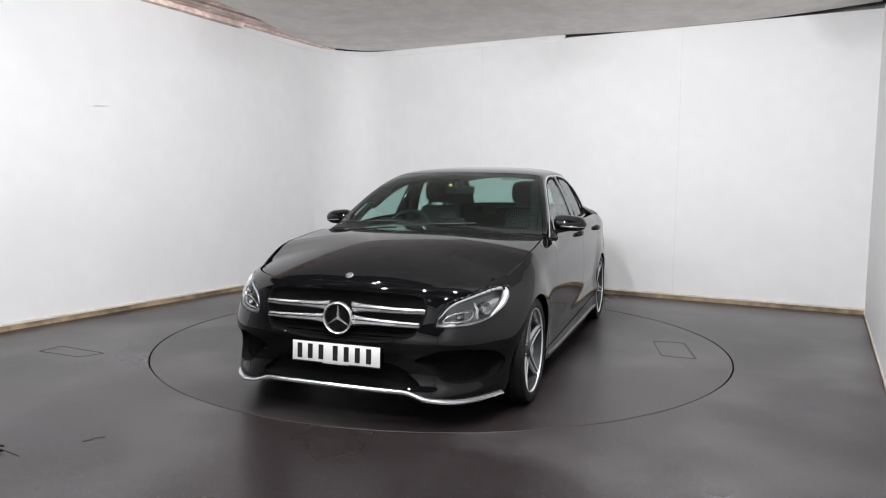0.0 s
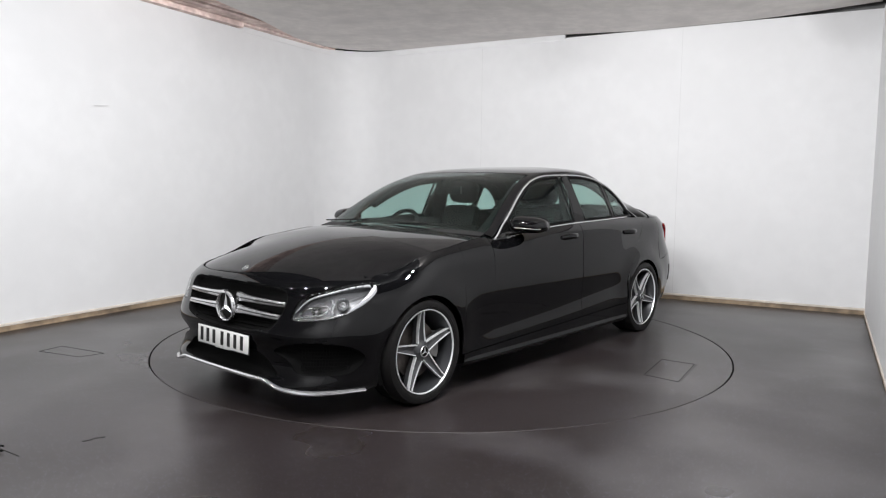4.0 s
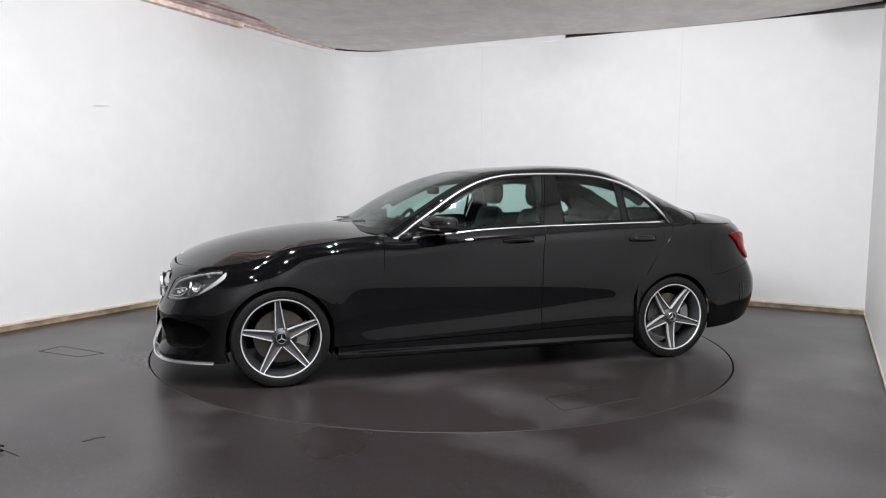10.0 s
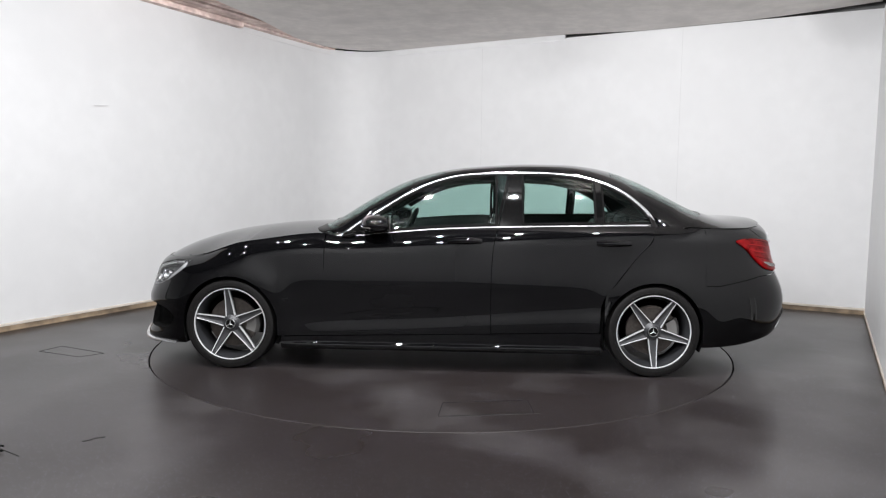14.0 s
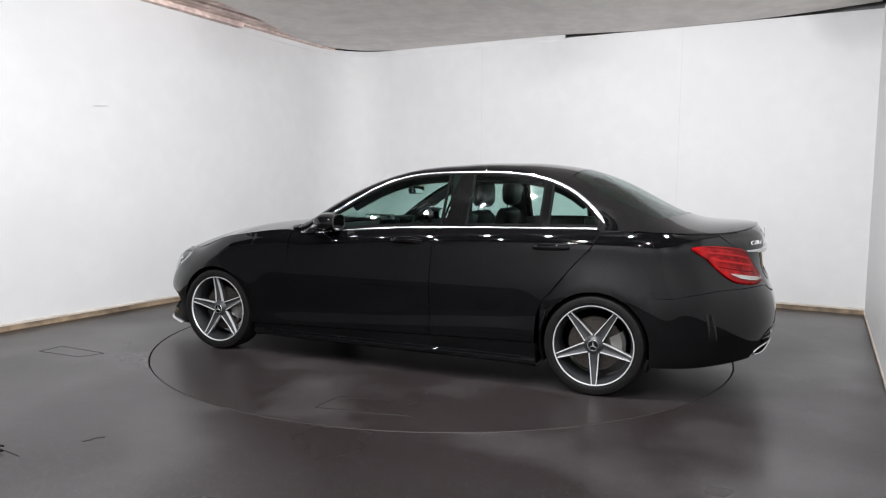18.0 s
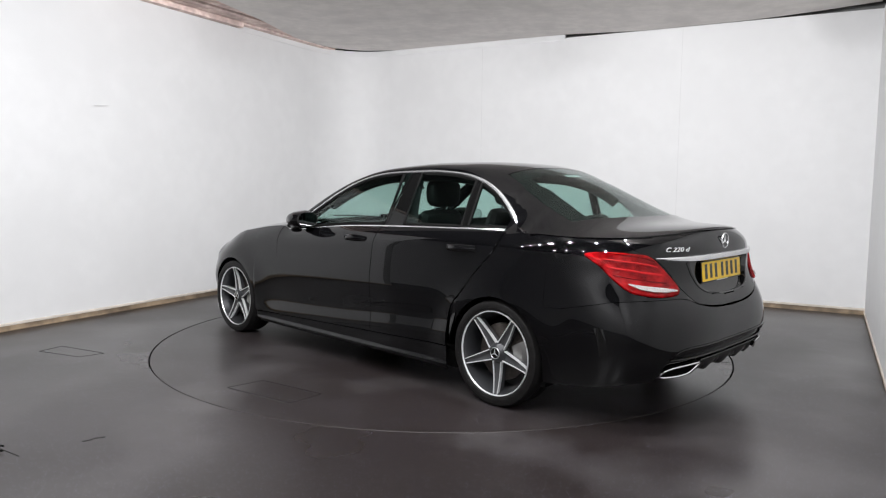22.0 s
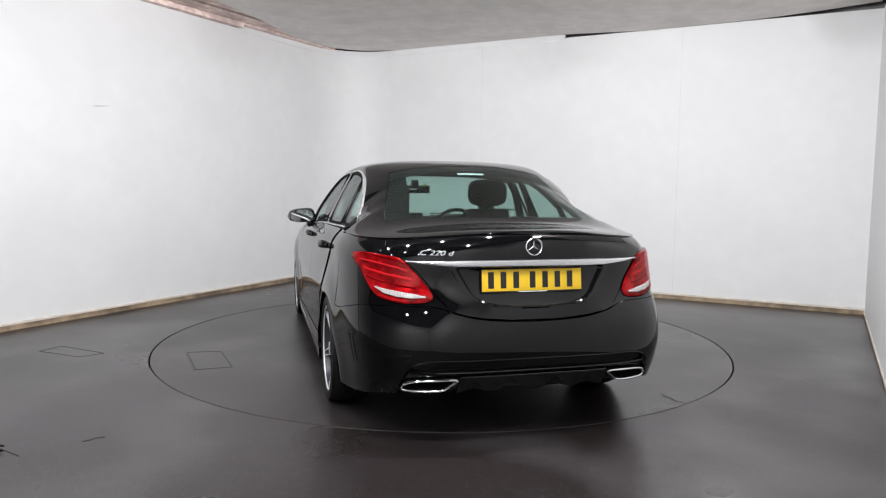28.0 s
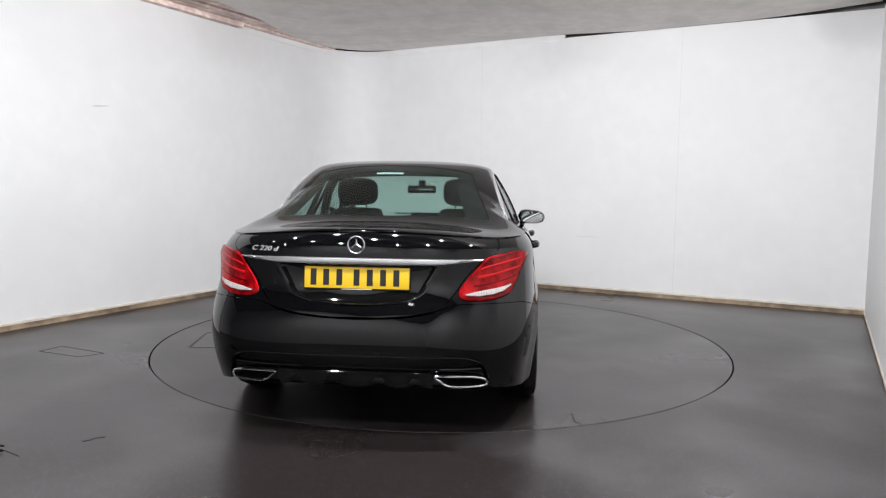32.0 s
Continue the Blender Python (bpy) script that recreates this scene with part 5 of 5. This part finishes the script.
for v in lin(-0.345, 0.345, 93):
    k = 0.5 + 0.5 * math.cos(2 * math.pi * v / 0.172)   # four shallow fins
    rows.append([tail(v, z - d * k, o + p * k) for z, d, o, p in ((0.350, 0, -0.014, 0), (0.333, 0, -0.020, 0.002), (0.30, 0.003, -0.024, 0.010), (0.270, 0.010, -0.030, 0.012), (0.262, 0.011, -0.06, 0.0), (0.265, 0.006, -0.20, 0.0))])
lattice(bm, rows)
part("diffuser", bm, M_TRIMBLACK, car)
for sg in (1, -1):
    bm = bmesh.new()
    rows = [[tail(sg * (v + 0.02 * (z - 0.38) / 0.16), z, o) for v, o in ((0.945, -0.002), (0.955, 0.003), (0.965, 0.004), (0.972, 0.001), (0.99, 0.001), (0.995, 0.003), (1.0, -0.002))] for z in lin(0.39, 0.54, 10)]
    lattice(bm, rows)
    part("bumper_fin", bm, M_GLOSSBLACK, car)


text = bpy.data.curves.new("lettering", "FONT")
text.body, text.size, text.extrude, text.align_x, text.shear = "C 220 d", 0.033, 0.0018, "CENTER", 0.3
holder = bpy.data.objects.new("lettering", text)
me = bpy.data.meshes.new_from_object(holder)
bpy.data.objects.remove(holder)
me.materials.append(M_LETTER)
letters = new("model_lettering", me)
letters.parent = car
c = tail(0.565, 0.926, 0.004)
e = tail(0.50, 0.926, 0.004)
along_y = (e - c).normalized()
upward = Vector((0.12, 0, 1)).normalized()
out = along_y.cross(upward).normalized()
upward = out.cross(along_y)
letters.matrix_basis = Matrix.Translation(c + (e - c) * 0.50) @ Matrix((along_y, upward, out)).transposed().to_4x4() @ Matrix.Diagonal((1.5, 1, 1, 1))
letters["label"] = "chrome model lettering"

# ---- sides ----
for x0, x1, doors in ((-0.055, -0.275, DOORS_F), (-1.035, -1.255, DOORS_R)):
    for ob, sg in zip(doors, (1, -1)):
        z0 = 0.887
        bm = bmesh.new()
        pts = []
        for t in lin(0, 1, 15):
            p = skin(x0 + (x1 - x0) * t, z0 + 0.004 * t, 0.001 + 0.036 * math.sin(math.pi * min(max(t * 1.15 - 0.075, 0), 1)) ** 0.45)
            pts.append((p.x, sg * p.y, p.z))
        tube(bm, pts, lambda t: 0.018 + 0.004 * math.sin(math.pi * t), 10, flat=0.75, up=Vector((0, 1, 0)))
        part("door_handle", bm, M_PAINT, ob)
        bm = bmesh.new()
        cup = []
        for k in range(24):
            q = 2 * math.pi * k / 24
            cup.append(((x0 + x1) / 2 + 0.078 * math.cos(q), z0 - 0.006 + 0.033 * math.sin(q)))
        m = ((x0 + x1) / 2, z0 - 0.006)
        rows = []
        for k, off in ((1.0, 0.0012), (0.9, 0.0014), (0.6, 0.0016), (0.1, 0.0018)):
            rows.append([Vector((p.x, sg * p.y, p.z)) for p in (skin(m[0] + (a - m[0]) * k, m[1] + (b - m[1]) * k, off) for a, b in cup)])
        lattice(bm, rows, closed_v=True)
        part("handle_cup", bm, M_GLOSSBLACK, ob)

for sg in (1, -1):
    mir = new("wing_mirror")
    mir.parent = car
    mir["label"] = "black door mirror with an indicator strip"
    # shell: rounded box swept from the door outwards
    bm = bmesh.new()
    rows = []
    for t in lin(0, 1, 15):
        y = 0.800 + 0.230 * t
        k = (1 - abs(2 * t - 1) ** 3.4) ** 0.42 if 0 < t < 1 else 0.05
        k = max(k, 0.05)
        cx, cz = 0.455 - 0.060 * t, 1.003 - 0.010 * t
        rows.append([Vector((cx + (0.088 + 0.012 * t) * k * math.copysign(abs(math.cos(q)) ** 0.9, math.cos(q)), sg * y, cz + (0.066 if math.sin(q) > 0 else 0.058) * (1.0 - 0.16 * t) * k * math.copysign(abs(math.sin(q)) ** 0.95, math.sin(q)))) for q in [2 * math.pi * n / 28 for n in range(28)]])
    vs = lattice(bm, rows, closed_v=True)
    bm.faces.new(vs[0]), bm.faces.new(vs[-1][::-1])
    for v in bm.verts:
        v.co.x = max(v.co.x, 0.345 - 0.10 * (abs(v.co.y) - 0.80))
    part("mirror_shell", bm, M_PAINT, mir)
    bm = bmesh.new()
    tube(bm, [(0.545, sg * 0.775, 0.935), (0.50, sg * 0.83, 0.945), (0.45, sg * 0.90, 0.957)], lambda t: 0.034 - 0.008 * t, 10, flat=0.5)
    part("mirror_arm", bm, M_GLOSSBLACK, mir)
    bm = bmesh.new()
    bmesh.ops.create_uvsphere(bm, u_segments=18, v_segments=12, radius=1)
    for v in bm.verts:
        v.co = Vector((0.615 + 0.048 * v.co.x - 0.02 * v.co.z, sg * (0.832 + 0.030 * v.co.y), 0.922 + 0.028 * v.co.z))
    part("mirror_foot", bm, M_GLOSSBLACK, mir)
    bm = bmesh.new()
    tube(bm, [(0.455 - 0.06 * (0.3 + 0.65 * t) + 0.096 - 0.045 * t ** 4, sg * (0.870 + 0.150 * t), 0.984 - 0.008 * t) for t in lin(0, 1, 9)], 0.0048, 6)
    part("indicator_strip", bm, M_INDICATOR, mir, "clear indicator lens")
    bm = bmesh.new()
    ring = [(math.copysign(abs(math.cos(q)) ** 0.75, math.cos(q)), math.copysign(abs(math.sin(q)) ** 0.75, math.sin(q))) for q in [2 * math.pi * n / 32 for n in range(32)]]
    at = lambda k, a, b, d: Vector((0.345 - 0.10 * (0.118 + 0.088 * a * k) - d, sg * (0.918 + 0.088 * a * k), 0.999 + 0.050 * b * k))
    lattice(bm, [[at(k, a, b, d) for a, b in ring] for k, d in ((1.0, 0.002), (0.5, 0.002), (0.02, 0.002))], closed_v=True)
    part("mirror_glass", bm, M_MIRROR, mir)
    bm = bmesh.new()
    lattice(bm, [[at(k, a, b, d) for a, b in ring] for k, d in ((1.08, -0.004), (1.06, 0.004), (1.0, 0.004), (0.99, 0.001))], closed_v=True)
    part("mirror_bezel", bm, M_TRIMBLACK, mir)
    # corner triangle and window seals
    bm = bmesh.new()
    tri = [(0.665, shoulder_z(0.665) + 0.012), (0.47, shoulder_z(0.47) + 0.012), (0.47, rail_z(0.47) - 0.016)]
    vs = [bm.verts.new((x, sg * (pane_y(x, z) + 0.001), z)) for x, z in tri] + [bm.verts.new((x, sg * (pane_y(x, z) - 0.006), z)) for x, z in tri]
    bm.faces.new(vs[:3]), bm.faces.new(vs[3:])
    for i in range(3):
        bm.faces.new((vs[i], vs[(i + 1) % 3], vs[3 + (i + 1) % 3], vs[3 + i]))
    part("mirror_triangle", bm, M_GLOSSBLACK, car)
    for x0, x1 in ((-0.375, 0.47), (-1.042, -0.552), (-1.415, -1.094)):
        bm = bmesh.new()
        loop = [(x, shoulder_z(x) + 0.016) for x in lin(x1, x0, 14)] + [(x, max(rail_z(x) - 0.022, shoulder_z(x) + 0.017)) for x in lin(x0, x1, 18)]
        tube(bm, [(x, sg * (pane_y(x, z) - 0.003), z) for x, z in loop], 0.011, 5, closed=True)
        part("window_seal", bm, M_UNDER, car)
    bm = bmesh.new()
    tube(bm, [(0.785, sg * 0.30 + 0.03, 1.000), (0.815, sg * 0.30 - 0.2, 0.992), (0.80, sg * 0.30 - 0.42, 0.980)], 0.006, 6)
    part("wiper", bm, M_TRIMBLACK, car)
bm = bmesh.new()
shell(bm, hood_rows(lambda s: 0.925 - 0.20 * s * s, lambda s: SCREEN_BASE(s) + 0.004, lambda x: -0.79, lambda x: 0.79, 5, 40), 0.006)
part("cowl_panel", bm, M_TRIMBLACK, car)
# dark borders of the screens
for name, x0, x1, lim, sgn in (("windscreen_border", SCREEN_TOP, lambda s: SCREEN_TOP(s) + 0.06, EDGE_F, 1), ("rear_window_border", lambda s: REAR_TOP(s) - 0.10, REAR_TOP, EDGE_R, 1)):
    bm = bmesh.new()
    rows = hood_rows(x0, x1, lambda x: -lim(x), lim, 4, 40)
    shell(bm, [[p - Vector((0, 0, 0.007)) for p in r] for r in rows], 0.002)
    part(name, bm, M_UNDER, car)
bm = bmesh.new()
rows = hood_rows(lambda s: -1.325, lambda s: -1.355, lambda x: -0.08, lambda x: 0.10, 3, 8)
shell(bm, [[p - Vector((0, 0, 0.012)) for p in r] for r in rows], 0.001)
part("window_sticker", bm, M_STICKER, car, "white sticker with unreadable print")

# ---- cabin ----
def seat(y, x, z_top=1.10):
    st = new("front_seat")
    st.parent, st["label"] = car, "black leather front seat with headrest"
    bm = bmesh.new()
    box(bm, (x - 0.02, y - 0.25, 0.42), (x + 0.50, y + 0.25, 0.58), 0.05)
    part("cushion", bm, M_LEATHER, st)
    bm = bmesh.new()
    m = Matrix.Translation((x, y, 0.52)) @ pose(0, 0, 0, 0, -18, 0)
    box(bm, (-0.08, -0.25, 0.0), (0.06, 0.25, 0.42), 0.06, m)
    box(bm, (-0.07, -0.19, 0.36), (0.05, 0.19, 0.60), 0.06, m)
    part("backrest", bm, M_LEATHER, st)
    for d in (-0.06, 0.06):
        bm = bmesh.new()
        tube(bm, [(x - 0.17, y + d, 1.02), (x - 0.19, y + d, 1.16)], 0.007, 6)
        part("headrest_post", bm, M_CHROME, st)
    bm = bmesh.new()
    bmesh.ops.create_uvsphere(bm, u_segments=20, v_segments=12, radius=1)
    for v in bm.verts:
        v.co = Vector((math.copysign(abs(v.co.x) ** 0.7, v.co.x) * 0.055, math.copysign(abs(v.co.y) ** 0.6, v.co.y) * 0.15, math.copysign(abs(v.co.z) ** 0.6, v.co.z) * 0.10))
    bmesh.ops.translate(bm, vec=(x - 0.20, y, 1.205), verts=bm.verts)
    part("headrest", bm, M_LEATHER, st)


seat(0.39, -0.33)
seat(-0.39, -0.29)
rear = new("rear_bench")
rear.parent, rear["label"] = car, "black leather rear bench with three headrests"
bm = bmesh.new()
box(bm, (-1.15, -0.66, 0.42), (-0.62, 0.66, 0.58), 0.05)
part("cushion", bm, M_LEATHER, rear)
bm = bmesh.new()
box(bm, (-0.08, -0.64, 0.0), (0.08, 0.64, 0.50), 0.05, Matrix.Translation((-1.10, 0, 0.52)) @ pose(0, 0, 0, 0, -24, 0))
part("backrest", bm, M_LEATHER, rear)
for y in (-0.37, 0.0, 0.37):
    bm = bmesh.new()
    box(bm, (-1.335, y - 0.12, 0.97), (-1.255, y + 0.12, 1.066 if y else 1.055), 0.035)
    part("headrest", bm, M_LEATHER, rear)
cabin = new("cabin")
cabin.parent = car
bm = bmesh.new()
box(bm, (-1.95, -0.62, 0.955), (-1.30, 0.62, 0.975), 0.005)
part("parcel_shelf", bm, M_CABIN, cabin)
bm = bmesh.new()
rows = [[Vector((x, y, z - 0.05 * (abs(y) / 0.7) ** 4)) for y in lin(-0.70, 0.70, 17)] for x, z in ((0.86, 0.80), (0.80, 0.930), (0.70, 0.955), (0.56, 0.965), (0.48, 0.945), (0.43, 0.87), (0.45, 0.70), (0.50, 0.40))]
lattice(bm, rows)
part("dashboard", bm, M_CABIN, cabin)
bm = bmesh.new()
box(bm, (0.42, -0.56, 0.93), (0.60, -0.20, 0.995), 0.03)
part("instrument_hood", bm, M_CABIN, cabin)
bm = bmesh.new()
box(bm, (0.43, -0.12, 0.90), (0.445, 0.13, 1.02), 0.006)
part("centre_screen", bm, M_GLOSSBLACK, cabin)
bm = bmesh.new()
box(bm, (-0.45, -0.12, 0.35), (0.5, 0.12, 0.62), 0.04)
part("centre_console", bm, M_CABIN, cabin)
bm = bmesh.new()
pts = [Vector((0, 0.185 * math.cos(q), 0.185 * math.sin(q))) for q in [2 * math.pi * k / 36 for k in range(36)]]
tube(bm, pts, 0.016, 8, closed=True, up=Vector((1, 0, 0)))
for q in (0.15, math.pi - 0.15, -math.pi / 2):
    tube(bm, [(0.02, 0, 0), (0.0, 0.18 * math.cos(q), 0.18 * math.sin(q))], 0.018, 6, up=Vector((1, 0, 0)))
lathe(bm, [(0.0, -0.02), (0.05, -0.018), (0.065, 0.0), (0.05, 0.05)], 20, "x")
bmesh.ops.transform(bm, matrix=Matrix.Translation((0.33, -0.37, 0.885)) @ pose(0, 0, 0, 0, -24, 0), verts=bm.verts)
part("steering_wheel", bm, M_LEATHER, cabin)
bm = bmesh.new()
box(bm, (0.165, -0.115, 1.19), (0.195, 0.125, 1.255), 0.014)
box(bm, (0.17, -0.02, 1.24), (0.26, 0.03, 1.30), 0.01)
part("rear_view_mirror", bm, M_CABIN, cabin)
bm = bmesh.new()
box(bm, (0.160, -0.105, 1.195), (0.1655, 0.115, 1.25), 0.002)
part("mirror_glass", bm, M_MIRROR, cabin)
bm = bmesh.new()
rows = hood_rows(lambda s: SCREEN_TOP(s) + 0.01, lambda s: REAR_TOP(s), lambda x: -0.97, lambda x: 0.97, 12, 24)
lattice(bm, [[p - Vector((0, p.y * 0.03, 0.03)) for p in r] for r in rows])
part("headliner", bm, M_HEADLINER, cabin)
bm = bmesh.new()
box(bm, (0.17, -0.085, 1.245), (0.18, -0.06, 1.27), 0.003)
part("hanging_tag", bm, M_YELDOT, cabin)
for sg in (1, -1):
    bm = bmesh.new()
    tube(bm, [(-0.47, sg * 0.69, 0.9), (-0.46, sg * 0.63, 1.2), (-0.44, sg * 0.57, 1.33)], 0.075, 8, flat=0.4)
    part("pillar_trim", bm, M_CABIN, cabin)
    bm = bmesh.new()
    tube(bm, [(0.70, sg * 0.70, 0.93), (0.45, sg * 0.665, 1.075), (0.10, sg * 0.58, 1.265)], 0.035, 8, flat=0.5)
    part("pillar_trim", bm, M_CABIN, cabin)
    bm = bmesh.new()
    rows = hood_rows(lambda s: -1.16, lambda s: -1.75, lambda x: sg * (EDGE_R(x) + 0.03), lambda x: sg * 0.97, 10, 6)
    lattice(bm, [[Vector((p.x, p.y * 0.955, p.z - 0.02)) for p in r] for r in rows])
    part("rear_pillar_trim", bm, M_CABIN, cabin)
    bm = bmesh.new()
    tube(bm, [(x, sg * (pane_y(x, rail_z(x)) - 0.055), rail_z(x) - 0.03) for x in lin(0.35, -1.30, 24)], 0.05, 8, flat=0.8)
    part("roof_rail_trim", bm, M_CABIN, cabin)
    for x0, x1 in ((-0.36, 0.68), (-1.25, -0.45)):
        bm = bmesh.new()
        lattice(bm, [[Vector((x, sg * (0.77 - d), z)) for d, z in ((0.06, 0.45), (0.05, 0.75), (0.045, shoulder_z(x) - 0.02), (0.02, shoulder_z(x) + 0.022), (0.0, shoulder_z(x) + 0.012))] for x in lin(x0, x1, 10)])
        part("door_card", bm, M_CABIN, cabin)

for c in car.children:
    c.location = Vector(c.location) + OFF


# ---- what moves ----
def motions():
    rows = [(t, pose(0, 0, 0, 0, 0, -110.05 - 5.170 * t)) for t in range(0, 33)]
    walk(car, rows)
    walk(turntable, rows)


motions()
